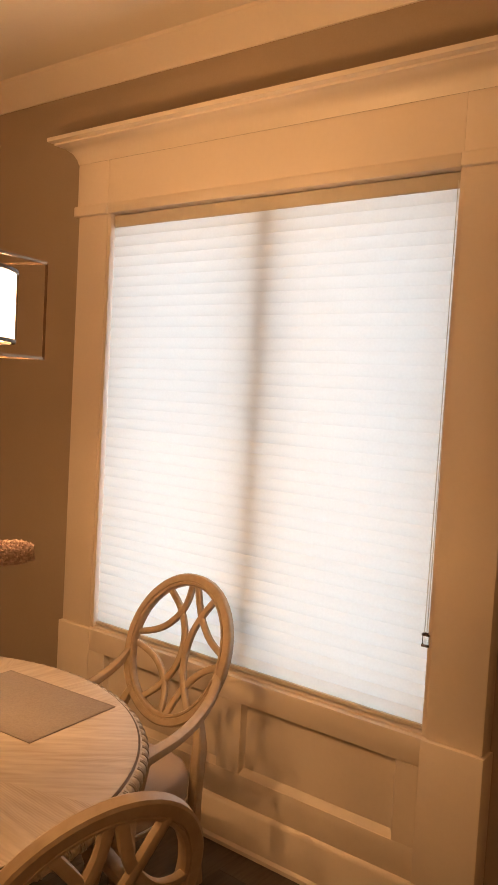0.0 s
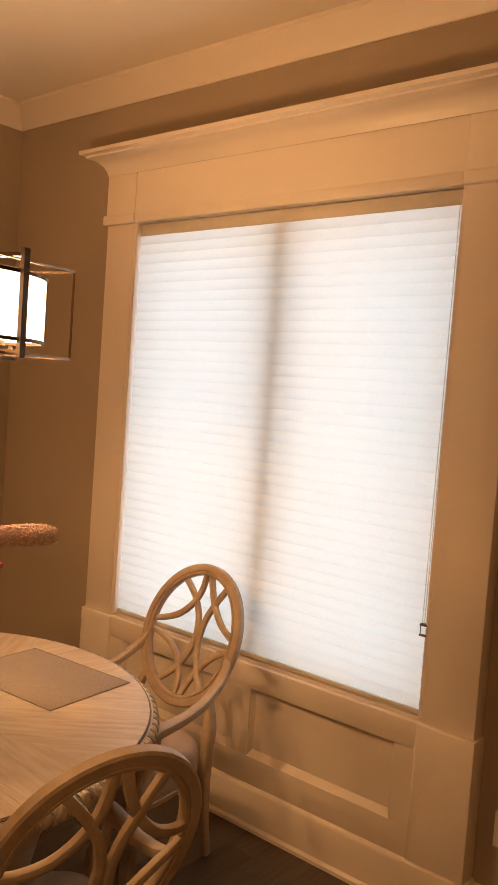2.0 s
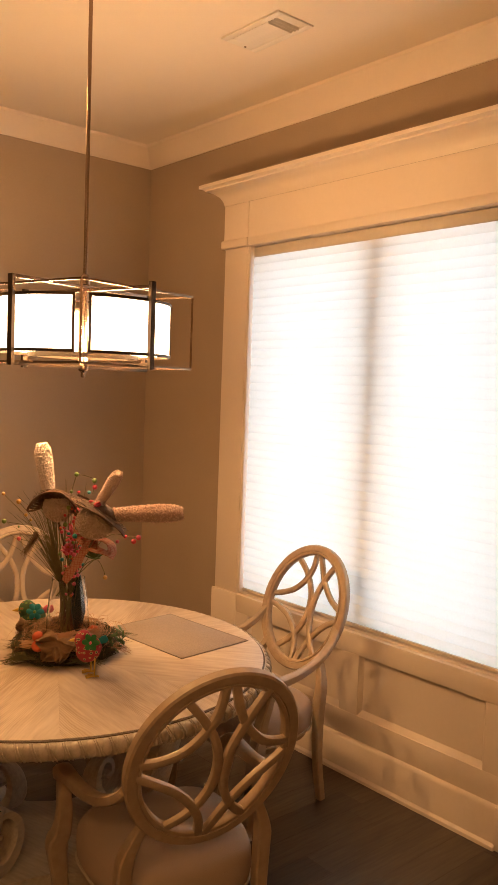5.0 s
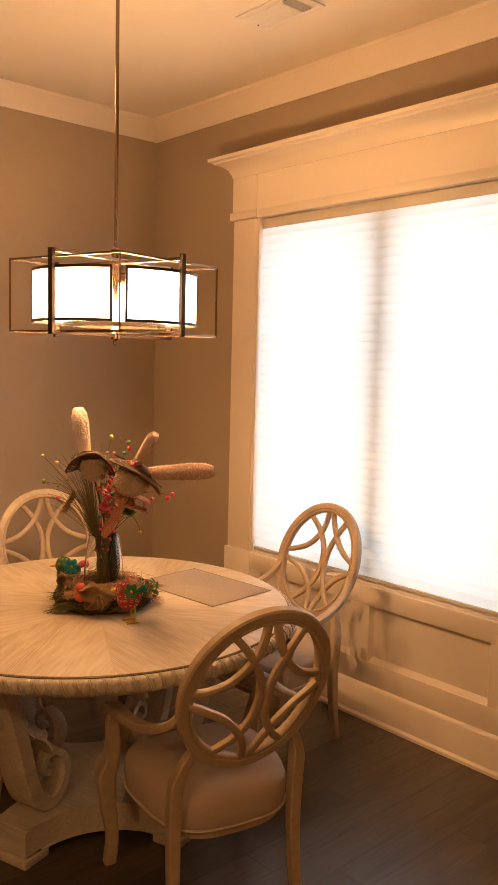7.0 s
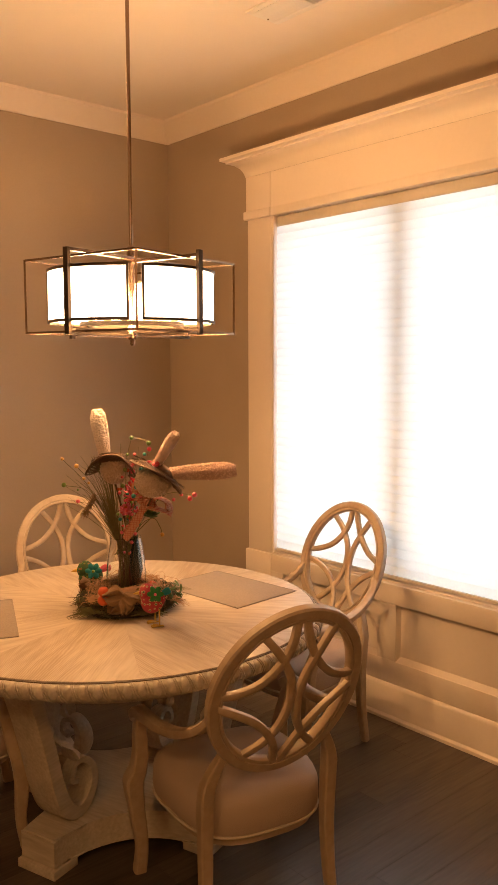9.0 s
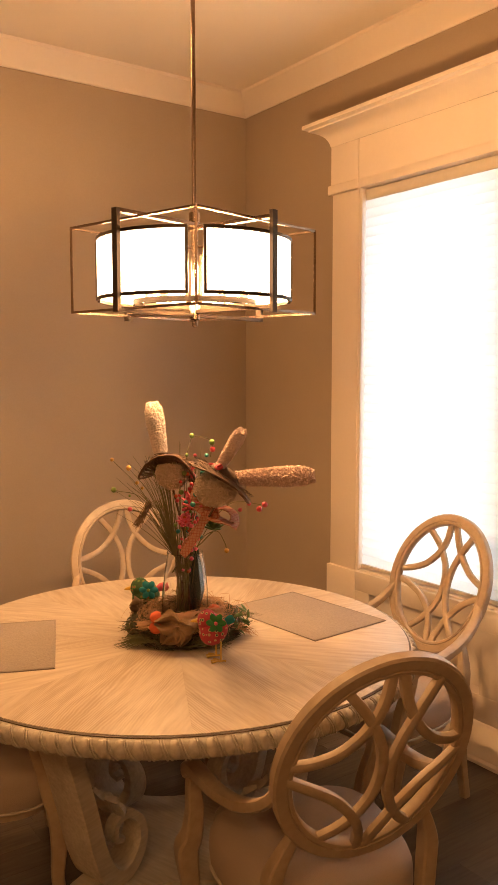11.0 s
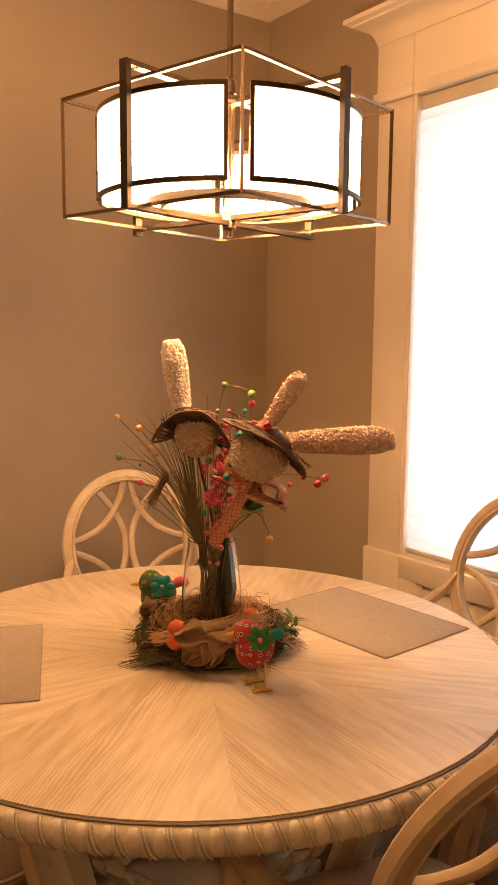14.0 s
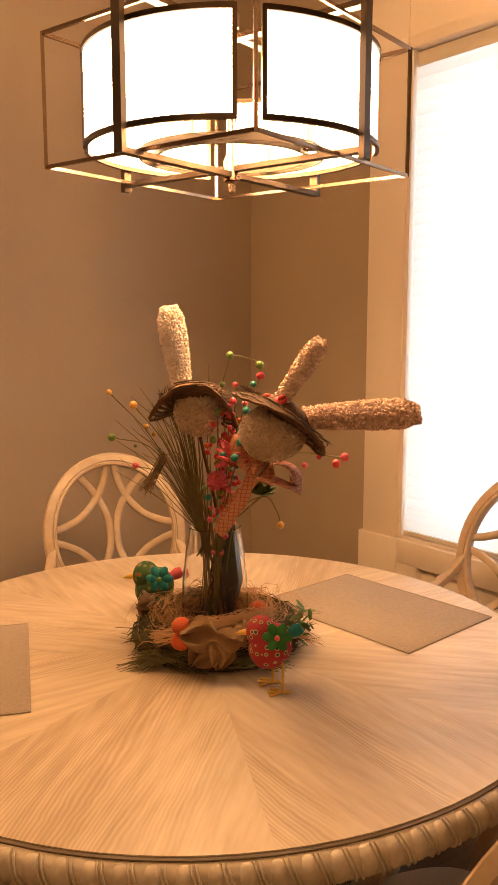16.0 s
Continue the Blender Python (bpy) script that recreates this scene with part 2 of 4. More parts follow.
def prism(bm, outline, axis_from, axis_to, place, slot=0):
    """A flat outline (pairs) drawn out between two stations; place(a, b, s) gives the point."""
    lo = [bm.verts.new(place(a, b, axis_from)) for a, b in outline]
    hi = [bm.verts.new(place(a, b, axis_to)) for a, b in outline]
    k = len(outline)
    for i in range(k):
        bm.faces.new((lo[i], lo[(i + 1) % k], hi[(i + 1) % k], hi[i])).material_index = slot
    bm.faces.new(lo[::-1]).material_index = slot
    bm.faces.new(hi).material_index = slot
    return bm


# ---- the room ----
WX, WY, EX, SY, TOP = -3.384, 2.333, 2.4, -3.0, 3.025   # west wall, window wall, east, south, ceiling
LX0, LX1, LZ0, LZ1 = -2.40, -0.855, 0.632, 2.37        # the window's opening

bm = bmesh.new()
box(bm, WX, LX0, WY, WY + 0.15, 0, TOP)
box(bm, LX1, EX, WY, WY + 0.15, 0, TOP)
box(bm, LX0, LX1, WY, WY + 0.15, 0, LZ0)
box(bm, LX0, LX1, WY, WY + 0.15, LZ1, TOP)
structure("wall_north", bm, WALL, "taupe painted wall round the dining room window", "wall", False)
structure("wall_west", one_box(WX - 0.15, WX, SY, WY + 0.15, 0, TOP), WALL, "plain taupe painted wall of the dining room", "wall", False)
structure("wall_east", one_box(EX, EX + 0.15, SY, WY + 0.15, 0, TOP), WALL, "plain taupe painted wall closing the room", "wall", False)
structure("wall_south", one_box(WX - 0.15, EX + 0.15, SY - 0.15, SY, 0, TOP), WALL, "plain taupe painted wall closing the room", "wall", False)
structure("ceiling", one_box(WX - 0.15, EX + 0.15, SY - 0.15, WY + 0.15, TOP, TOP + 0.1), CEIL, "smooth cream painted ceiling", "ceiling", False)

# crown moulding: stepped cove, mitred at the corner
CROWN = [(0, 0), (0.009, 0), (0.012, 0.008), (0.022, 0.020), (0.052, 0.055), (0.080, 0.088), (0.088, 0.094), (0.091, 0.108), (0, 0.108)]


def mitred(name, outline, z, label, category):
    """A moulding along the west and the window wall, mitred in the corner."""
    b = bmesh.new()
    prof = [[b.verts.new((WX + d, SY, z + h)) for d, h in outline], [b.verts.new((WX + d, WY - d, z + h)) for d, h in outline], [b.verts.new((EX, WY - d, z + h)) for d, h in outline]]
    k = len(outline)
    for p, q in zip(prof, prof[1:]):
        for i in range(k):
            b.faces.new((p[i], p[(i + 1) % k], q[(i + 1) % k], q[i]))
    return structure(name, b, TRIM, label, category)


mitred("crown_moulding", CROWN, TOP - 0.108, "cream painted crown moulding under the ceiling", "moulding")

bm = bmesh.new()
BASE = [(0, 0), (0.022, 0), (0.022, 0.015), (0.016, 0.022), (0.016, 0.125), (0.011, 0.138), (0.006, 0.145), (0, 0.15)]
prism(bm, BASE, SY, WY, lambda a, b, s: (WX + a, s, b))
structure("baseboard_west", bm, TRIM, "cream painted baseboard along the wall", "baseboard")
for nm, x0, x1 in (("baseboard_north", WX + 0.022, -2.60), ("baseboard_north_2", -0.655, EX)):
    bm = bmesh.new()
    prism(bm, BASE, x0, x1, lambda a, b, s: (s, WY - a, b))
    structure(nm, bm, TRIM, "cream painted baseboard beside the window", "baseboard")

# ---- window with its casing and panelled apron ----
win = thing("window_1", "tall cream trimmed window with a panelled apron below", "window", kind="structure")
FACE = 2.268                                           # front of the casing
for nm, x0, x1 in (("casing_left", -2.583, -2.405), ("casing_right", -0.852, -0.668)):
    part("casing", one_box(x0, x1, FACE, WY, 0.625, 2.362, bevel=0.003), TRIM, win)
    part("plinth_block", one_box(x0 - 0.010, x1 + 0.010, FACE - 0.014, WY, 0.164, 0.624, bevel=0.004), TRIM, win)
    part("plinth_base", one_box(x0 - 0.018, x1 + 0.018, FACE - 0.026, WY, 0.0, 0.163, bevel=0.006), TRIM, win)
    part("frieze_block", one_box(x0 - 0.004, x1 + 0.004, FACE - 0.008, WY, 2.405, 2.579, bevel=0.002), TRIM, win)
    part("jamb", one_box(*((-2.405, -2.388) if x0 < -2 else (-0.866, -0.852)), 2.272, 2.45, LZ0, LZ1), TRIM, win)
part("frieze", one_box(-2.40, -0.857, FACE - 0.0055, WY, 2.405, 2.579), TRIM, win)
for x0, x1 in ((-2.600, -2.396), (-0.861, -0.650)):
    part("capital", one_box(x0, x1, FACE - 0.018, WY, 2.362, 2.405, bevel=0.006), TRIM, win)
part("head_band", one_box(-2.395, -0.862, FACE - 0.0115, WY, 2.3625, 2.404, bevel=0.003), TRIM, win)
part("head_jamb", one_box(-2.399, -0.857, 2.272, 2.45, 2.366, 2.376), TRIM, win)

# cornice: cove swept round both returns
COVE = [(0.0, 0.0), (0.002, 0.004), (0.007, 0.02), (0.020, 0.042), (0.045, 0.06), (0.075, 0.07), (0.08, 0.07), (0.08, 0.078), (0.104, 0.082), (0.104, 0.098), (0.0, 0.098)]
bm = bmesh.new()
rows = []
for d, h in COVE:
    x0, x1, y0, z = -2.588 - d * 0.85, -0.664 + d * 0.85, FACE - 0.008 - d, 2.579 + h
    rows.append([bm.verts.new(p) for p in ((x0, WY, z), (x0, y0, z), (x1, y0, z), (x1, WY, z))])
for a, b in zip(rows, rows[1:]):
    for i in range(3):
        bm.faces.new((a[i], a[i + 1], b[i + 1], b[i]))
bm.faces.new(rows[-1])
part("cornice", bm, TRIM, win)
part("sill", one_box(-2.404, -0.853, FACE + 0.010, 2.45, 0.6245, 0.634, bevel=0.003), TRIM, win)

# panelled apron: rails, stiles, two sunk panels
AP = 2.258
for z0, z1 in ((0.534, 0.624), (0.165, 0.272)):
    part("rail", one_box(-2.40, -0.857, AP, WY, z0, z1, bevel=0.002), TRIM, win)
for x0, x1 in ((-2.40, -2.300), (-1.668, -1.563), (-0.938, -0.857)):
    part("stile", one_box(x0, x1, AP, WY, 0.272, 0.534), TRIM, win)
for x0, x1 in ((-2.300, -1.668), (-1.563, -0.938)):
    b = bmesh.new()
    o = [b.verts.new(p) for p in ((x0, AP + 0.003, 0.272), (x1, AP + 0.003, 0.272), (x1, AP + 0.003, 0.534), (x0, AP + 0.003, 0.534))]
    i = [b.verts.new(p) for p in ((x0 + 0.014, AP + 0.020, 0.296), (x1 - 0.014, AP + 0.020, 0.296), (x1 - 0.014, AP + 0.020, 0.5315), (x0 + 0.014, AP + 0.020, 0.5315))]
    for k in range(4):
        b.faces.new((o[k], o[(k + 1) % 4], i[(k + 1) % 4], i[k]))
    b.faces.new(i)
    part("panel", b, TRIM, win)
bm = bmesh.new()
prism(bm, [(0, 0), (0.024, 0), (0.024, 0.014), (0.014, 0.024), (0.014, 0.148), (0.010, 0.158), (0.004, 0.164), (0.0, 0.166)], -2.395, -0.862, lambda a, b, s: (s, AP - a, b))
part("apron_base", bm, TRIM, win)

# sashes behind the blind
part("mullion", one_box(-1.638, -1.576, 2.320, 2.44, LZ0, LZ1), TRIM, win)
for x0, x1 in ((-2.398, -1.639), (-1.575, -0.858)):
    fr = bmesh.new()
    for a in ((x0, x0 + 0.018, 0.634, 2.366), (x1 - 0.018, x1, 0.634, 2.366), (x0 + 0.018, x1 - 0.018, 0.634, 0.66), (x0 + 0.018, x1 - 0.018, 2.315, 2.366)):
        box(fr, a[0], a[1], 2.37, 2.42, a[2], a[3])
    sash = part("sash", fr, TRIM, win)
    pane = part("pane", one_box(x0 + 0.015, x1 - 0.015, 2.392, 2.398, 0.655, 2.32), CLEAR, sash)
    pane.visible_shadow = False

# ---- pleated blind ----
blind = thing("window_blind", "white pleated cellular blind, lowered, glowing with daylight", "blind", pose(-1.627, 2.297, 0.64))
BW = 0.7585
bl = lambda n, b, m, lab="": part(n, b, m, blind, lab)
bl("head_rail", one_box(-BW, BW, -0.007, 0.03, 1.668, 1.7185, bevel=0.004), VALANCE, "cream head rail")
bl("bottom_rail", one_box(-BW, BW, -0.012, 0.02, 0.0, 0.016, bevel=0.003), VALANCE, "cream bottom rail")
PITCH, FOLDS = 0.0414, 40
bm = bmesh.new()
curve = [(-0.002 - 0.0055 * math.sin(math.pi * i / 10) ** 0.8, PITCH * i / 10) for i in range(11)]
prism(bm, curve + [(a + 0.0012, z) for a, z in curve[::-1]], -BW + 0.004, BW - 0.004, lambda a, b, s: (s, a, b))
fold_mesh = mesh_of("pleat", bm, BLINDCLOTH, True, 60)
for i in range(FOLDS):
    p = new("pleat", fold_mesh)
    p.parent, p.location = blind, (0, 0, 0.016 + i * PITCH)
for dx in (0.752, 0.760):
    bm = bmesh.new()
    sweep(bm, [(dx, -0.02, 1.69), (dx - 0.002, -0.021, 1.0), (dx - 0.006, -0.022, 0.31)], oval_section(0.003, 0.003, 6))
    bl("cord", bm, CORD)
b = one_box(0.742, 0.764, -0.030, -0.014, 0.268, 0.312, bevel=0.003)
bl("cord_connector", b, CLEAR, "clear plastic cord connector")
for z in (0.272, 0.306):
    bl("connector_band", one_box(0.741, 0.765, -0.031, -0.013, z - 0.003, z + 0.003), GROOVE)

# ---- ceiling vent and wall socket ----
vent = thing("ceiling_vent", "white metal air vent with angled louvres in the ceiling", "vent", pose(-1.718, 1.742, TOP))
fr = bmesh.new()
for a in ((-0.165, 0.165, -0.09, -0.062), (-0.165, 0.165, 0.062, 0.09), (-0.165, -0.125, -0.062, 0.062), (0.125, 0.165, -0.062, 0.062)):
    box(fr, a[0], a[1], a[2], a[3], -0.008, 0.0, bevel=0.002)
part("frame", fr, VENT, vent)
# near-black sheet behind the louvres stands for the shade inside the vent
part("vent_shadow", one_box(-0.125, 0.125, -0.062, 0.062, -0.0025, -0.0005), VENT_SHADOW, vent)
lou = bmesh.new()
prism(lou, [(-0.0095, -0.006), (-0.0085, -0.007), (0.010, -0.001), (0.009, 0.0)], -0.06, 0.06, lambda a, b, s: (a, s, b))
lou_mesh = mesh_of("louvre", lou, VENT)
for i in range(14):
    s = new("louvre", lou_mesh)
    s.parent, s.location = vent, (-0.115 + i * 0.0177, 0, -0.003)
    if i > 10:
        s.rotation_euler = (0, radians(-50), 0)
part("screw", lathe(bmesh.new(), [(0.004, -0.0105), (0.004, -0.008)], 10, (-0.148, 0.02, 0)), BRUSHED, vent)

sock = thing("wall_socket", "ivory plastic power socket on the wall beside the window", "socket", pose(-0.565, WY, 0.35))
part("cover_plate", one_box(-0.037, 0.037, -0.006, 0, -0.058, 0.058, bevel=0.003), PLASTIC, sock)
for z in (-0.024, 0.024):
    part("outlet", one_box(-0.016, 0.016, -0.009, -0.006, z - 0.014, z + 0.014, bevel=0.002), PLASTIC, sock)

# ---- round table ----
TC = (-1.725, 0.919)
TURN_T = 18.0
table = thing("round_table", "round limed oak pedestal table with a carved rope edge", "table", pose(TC[0], TC[1], 0, 0, 0, TURN_T))
NW = 8
wb = bmesh.new()
R0, ztop = 0.690, 0.76
arc = [(R0 * math.cos(a), R0 * math.sin(a)) for a in np.linspace(-math.pi / NW + 0.00005, math.pi / NW - 0.00005, 13)]
prism(wb, [(0.0002, 0.0)] + arc, ztop - 0.03, ztop, lambda a, b, s: (a, b, s))
wedge_mesh = mesh_of("veneer_wedge", wb, LIMED, False)
for i in range(NW):
    w = new("veneer_wedge", wedge_mesh)
    w.parent, w.rotation_euler = table, (0, 0, 2 * math.pi * (i + 0.5) / NW)
part("edge_groove", lathe(bmesh.new(), [(0.60, 0.728), (0.694, 0.728), (0.6955, 0.757), (0.689, 0.7585)], 96), GROOVE, table, "dark glazed line round the top")
part("edge_core", lathe(bmesh.new(), [(0.60, 0.706), (0.694, 0.706), (0.7055, 0.7105), (0.7118, 0.721), (0.7138, 0.7315), (0.7118, 0.742), (0.705, 0.750), (0.695, 0.7545), (0.60, 0.727)], 96), CARVED, table)
NB = 112
bb = bmesh.new()
ball(bb, (0.7005, 0, 0.7315), 1.0, 12, 8, (0.0172, 0.0178, 0.0228), Matrix.Rotation(radians(12), 4, "X"))
bead_mesh = mesh_of("bead", bb, CARVED)
rb = bmesh.new()
for o in (-0.0031, 0.0031):
    pts = [(0.6985 + 0.0185 * math.cos(a), o * (1.6 if i < 3 else 1) + 0.010 * math.sin(a) * -1, 0.7315 + 0.0235 * math.sin(a)) for i, a in enumerate(np.linspace(-1.45, 1.45, 8))]
    sweep(rb, pts, oval_section(0.0036, 0.0045, 6), [(math.cos(a), 0, math.sin(a)) for a in np.linspace(-1.45, 1.45, 8)])
rib_mesh = mesh_of("rope_band", rb, CARVED)
for i in range(NB):
    for nm, me, o in (("bead", bead_mesh, 0.0), ("rope_band", rib_mesh, 0.5)):
        p = new(nm, me)
        p.parent, p.rotation_euler = table, (0, 0, 2 * math.pi * (i + o) / NB)
part("apron_ring", lathe(bmesh.new(), [(0.50, 0.64), (0.555, 0.64), (0.565, 0.65), (0.56, 0.70), (0.50, 0.70)], 72), CARVED, table)

# four-armed platform with hollow sides
pl = bmesh.new()
out = []
for k in range(4):
    a = math.pi / 2 * k
    d, n = Vector((math.cos(a), math.sin(a))), Vector((-math.sin(a), math.cos(a)))
    out += [d * 0.418 - n * 0.072, d * 0.418 + n * 0.072, d * 0.35 + n * 0.072]
    nx = Vector((math.cos(a + math.pi / 2), math.sin(a + math.pi / 2)))
    p0, p2 = d * 0.35 + n * 0.072, nx * 0.35 + d * 0.072
    mid = (d + nx) * 0.115
    for s in np.linspace(0.14, 0.86, 7):
        out.append(p0 * (1 - s) ** 2 + mid * 2 * s * (1 - s) + p2 * s * s)
    out.append(p2)
prism(pl, [(v.x, v.y) for v in out], 0.028, 0.125, lambda a, b, s: (a, b, s))
bmesh.ops.bevel(pl, geom=[e for e in pl.edges if abs(e.verts[0].co.z - e.verts[1].co.z) < 1e-4], offset=0.006, segments=2, affect="EDGES")
part("platform", pl, CARVED, table, angle=25)
for k in range(4):
    a = math.pi / 2 * k
    ft = part("foot", one_box(0.322, 0.429, -0.081, 0.081, 0.0, 0.03, bevel=0.004), CARVED, table)
    ft.rotation_euler = (0, 0, a)
    # scroll bracket: a band that curls inward at the bottom and flares out under the top
    sb = bmesh.new()
    pts = [(0.478, 0, 0.655), (0.464, 0, 0.60), (0.432, 0, 0.50), (0.398, 0, 0.38), (0.370, 0, 0.27), (0.335, 0, 0.19), (0.282, 0, 0.150), (0.225, 0, 0.162), (0.187, 0, 0.21), (0.188, 0, 0.265), (0.225, 0, 0.30), (0.268, 0, 0.285), (0.275, 0, 0.245), (0.245, 0, 0.232)]
    path = smooth_path(pts, 8)
    sz = [1.0 if i < 40 else max(0.35, 1 - (i - 40) / 70) for i in range(len(path))]
    sweep(sb, path, [(0.058, 0.023), (0.052, 0.027), (-0.052, 0.027), (-0.058, 0.023), (-0.058, -0.023), (-0.052, -0.027), (0.052, -0.027), (0.058, -0.023)], [Vector((-(q - p).z, 0, (q - p).x)) for p, q in zip([path[0]] + path[:-1], path[1:] + [path[-1]])], sz)
    br = part("scroll_bracket", sb, CARVED, table)
    br.rotation_euler = (0, 0, a)
    lf = bmesh.new()
    spine = smooth_path([(0.245, 0, 0.30), (0.275, 0, 0.36), (0.335, 0, 0.40), (0.375, 0, 0.46), (0.405, 0, 0.56), (0.42, 0, 0.64)], 6)
    sweep(lf, spine, [(0.040, -0.008), (0.030, 0.010), (0.010, 0.002), (0.0, 0.014), (-0.010, 0.002), (-0.030, 0.010), (-0.040, -0.008), (0.0, -0.014)], (-0.8, 0, 0.6), [0.45 + 0.55 * abs(math.sin(j * 0.62)) for j in range(len(spine))])
    le = part("carved_leaf", lf, CARVED, br, "carved leaf inside the scroll")

# ---- chairs ----


def oval_chair():
    """An armchair with an open oval back; it looks along its own y."""
    ch = thing("dining_chair", "limed wood oval-back armchair with tan linen seat", "chair", group="chairs round the table")
    YC, ZC, RC = -0.288, 0.7396, radians(19)

    def at(u, v, d=0.0):
        return Vector((u, YC - v * math.sin(RC) + d * math.cos(RC), ZC + v * math.cos(RC) + d * math.sin(RC)))

    face = Vector((0, math.cos(RC), math.sin(RC)))
    A, B = 0.2120, 0.246
    ring = bmesh.new()
    pts = [at(A * math.cos(a), B * math.sin(a), -0.012 * math.cos(a) ** 2 * -1) for a in np.linspace(0, 2 * math.pi, 56, endpoint=False)]
    sec = [(0.021, 0.010), (0.018, 0.014), (0.011, 0.015), (0.0095, 0.0115), (0.007, 0.0115), (0.0055, 0.0155), (-0.017, 0.0155), (-0.022, 0.010), (-0.022, -0.010), (-0.017, -0.0155), (0.0055, -0.0155), (0.007, -0.0115), (0.0095, -0.0115), (0.011, -0.015), (0.018, -0.014), (0.021, -0.010)]
    sweep(ring, pts, sec, tuple(face), closed=True)
    part("back_frame", ring, CHAIRWOOD, ch, angle=38)
    strand = oval_section(0.0235, 0.019, 12, 0.5)

    def bar(pp, lift=0.0):
        b = bmesh.new()
        path = smooth_path([at(u, v, lift + 0.012 * (u / A) ** 2 - 0.034 * max(0.0, 1 - (u / A) ** 2 - (v / B) ** 2) ** 0.8) for u, v in ((1.002 * a, 1.034 * c) for a, c in pp)], 7)
        sweep(b, path, strand, tuple(face))
        part("fret", b, CHAIRWOOD, ch)

    for sx in (-1, 1):
        for sv in (-1, 1):
            bar([(sx * 0.009, sv * 0.235), (sx * 0.027, sv * 0.163), (sx * 0.056, sv * 0.108), (sx * 0.105, sv * 0.058), (sx * 0.160, sv * 0.030), (sx * 0.206, sv * 0.016)], 0.0015 * sv)
        bar([(sx * 0.115, 0.198), (sx * 0.060, 0.138), (sx * 0.022, 0.070), (sx * 0.0105, 0.0), (sx * 0.022, -0.070), (sx * 0.060, -0.138), (sx * 0.115, -0.198)], -0.0015 * sx)
    for sx in (-1, 1):
        # arm
        b = bmesh.new()
        path = smooth_path([(sx * 0.206, -0.262, 0.702), (sx * 0.224, -0.205, 0.645), (sx * 0.242, -0.11, 0.600), (sx * 0.254, 0.0, 0.576), (sx * 0.261, 0.09, 0.570), (sx * 0.264, 0.15, 0.566), (sx * 0.263, 0.182, 0.546)], 6)
        k = len(path)
        sweep(b, path, oval_section(0.040, 0.034, 12, 0.6), (0, 0, 1), [0.75 + 0.5 * (i / k) for i in range(k)])
        part("arm", b, CHAIRWOOD, ch)
        # front leg and arm post in one S curve
        b = bmesh.new()
        path = smooth_path([(sx * 0.262, 0.150, 0.566), (sx * 0.258, 0.168, 0.50), (sx * 0.250, 0.188, 0.43), (sx * 0.252, 0.205, 0.36), (sx * 0.262, 0.222, 0.31), (sx * 0.252, 0.226, 0.22), (sx * 0.238, 0.222, 0.10), (sx * 0.240, 0.238, 0.0)], 5)
        prof = [0.72, 0.8, 0.9, 1.05, 1.25, 1.0, 0.78, 0.82]
        sz = [float(np.interp(i / (len(path) - 1) * 7, range(8), prof)) for i in range(len(path))]
        sweep(b, path, oval_section(0.050, 0.048, 12, 0.5), (0, 1, 0), sz)
        part("leg", b, CHAIRWOOD, ch)
        # rear leg, from the oval down
        b = bmesh.new()
        path = smooth_path([(sx * 0.150, -0.222, 0.585), (sx * 0.180, -0.205, 0.52), (sx * 0.196, -0.190, 0.465), (sx * 0.198, -0.182, 0.40), (sx * 0.197, -0.178, 0.28), (sx * 0.199, -0.185, 0.14), (sx * 0.204, -0.205, 0.0)], 5)
        sz = [float(np.interp(i / (len(path) - 1) * 6, range(7), [0.6, 0.85, 1.1, 1.08, 1.0, 0.9, 0.8])) for i in range(len(path))]
        sweep(b, path, oval_section(0.038, 0.042, 12, 0.5), (0, 1, 0), sz)
        part("leg", b, CHAIRWOOD, ch)
    # seat: plump cushion over a shaped rail

    def plan(s):
        """Outline of the seat as s goes once round."""
        c, q = math.cos(s), math.sin(s)
        x, y = math.copysign(abs(c) ** 0.62, c), math.copysign(abs(q) ** 0.62, q)
        return x * (0.222 + 0.022 * y), y * 0.225 + 0.012

    def stack(levels, n=40):
        b = bmesh.new()
        rings = []
        for grow, z in levels:
            rings.append([b.verts.new((plan(2 * math.pi * i / n)[0] * grow, plan(2 * math.pi * i / n)[1] * grow, z)) for i in range(n)])
        for r, q in zip(rings, rings[1:]):
            for i in range(n):
                b.faces.new((r[i], r[(i + 1) % n], q[(i + 1) % n], q[i]))
        b.faces.new(rings[0][::-1])
        b.faces.new(rings[-1])
        return b

    part("seat_rail", stack([(0.88, 0.275), (0.93, 0.278), (0.93, 0.304), (0.88, 0.306)]), CHAIRWOOD, ch)
    part("seat", stack([(0.985, 0.306), (1.008, 0.318), (1.02, 0.345), (1.012, 0.385), (0.975, 0.404), (0.90, 0.417), (0.75, 0.425), (0.5, 0.430), (0.2, 0.432)]), SEATCLOTH, ch, "plump tan linen seat", angle=80)
    b = bmesh.new()
    n = 60
    sweep(b, [(plan(2 * math.pi * i / n)[0] * 1.01, plan(2 * math.pi * i / n)[1] * 1.004, 0.310) for i in range(n)], oval_section(0.008, 0.008, 6), closed=True)
    part("piping", b, PIPING, ch)
    return ch


def facing(x, y, fx, fy):
    return pose(x, y, 0, 0, 0, math.degrees(math.atan2(-fx, fy)))


chair = oval_chair()
chair.matrix_basis = facing(-1.104, 0.949, -0.973, 0.232)
for m in (facing(-1.716, 1.795, 0.027, -1.0), facing(-2.459, 1.163, 0.9475, -0.32), facing(-2.058, 0.405, 0.3, 0.954)):
    copy_thing(chair, m)

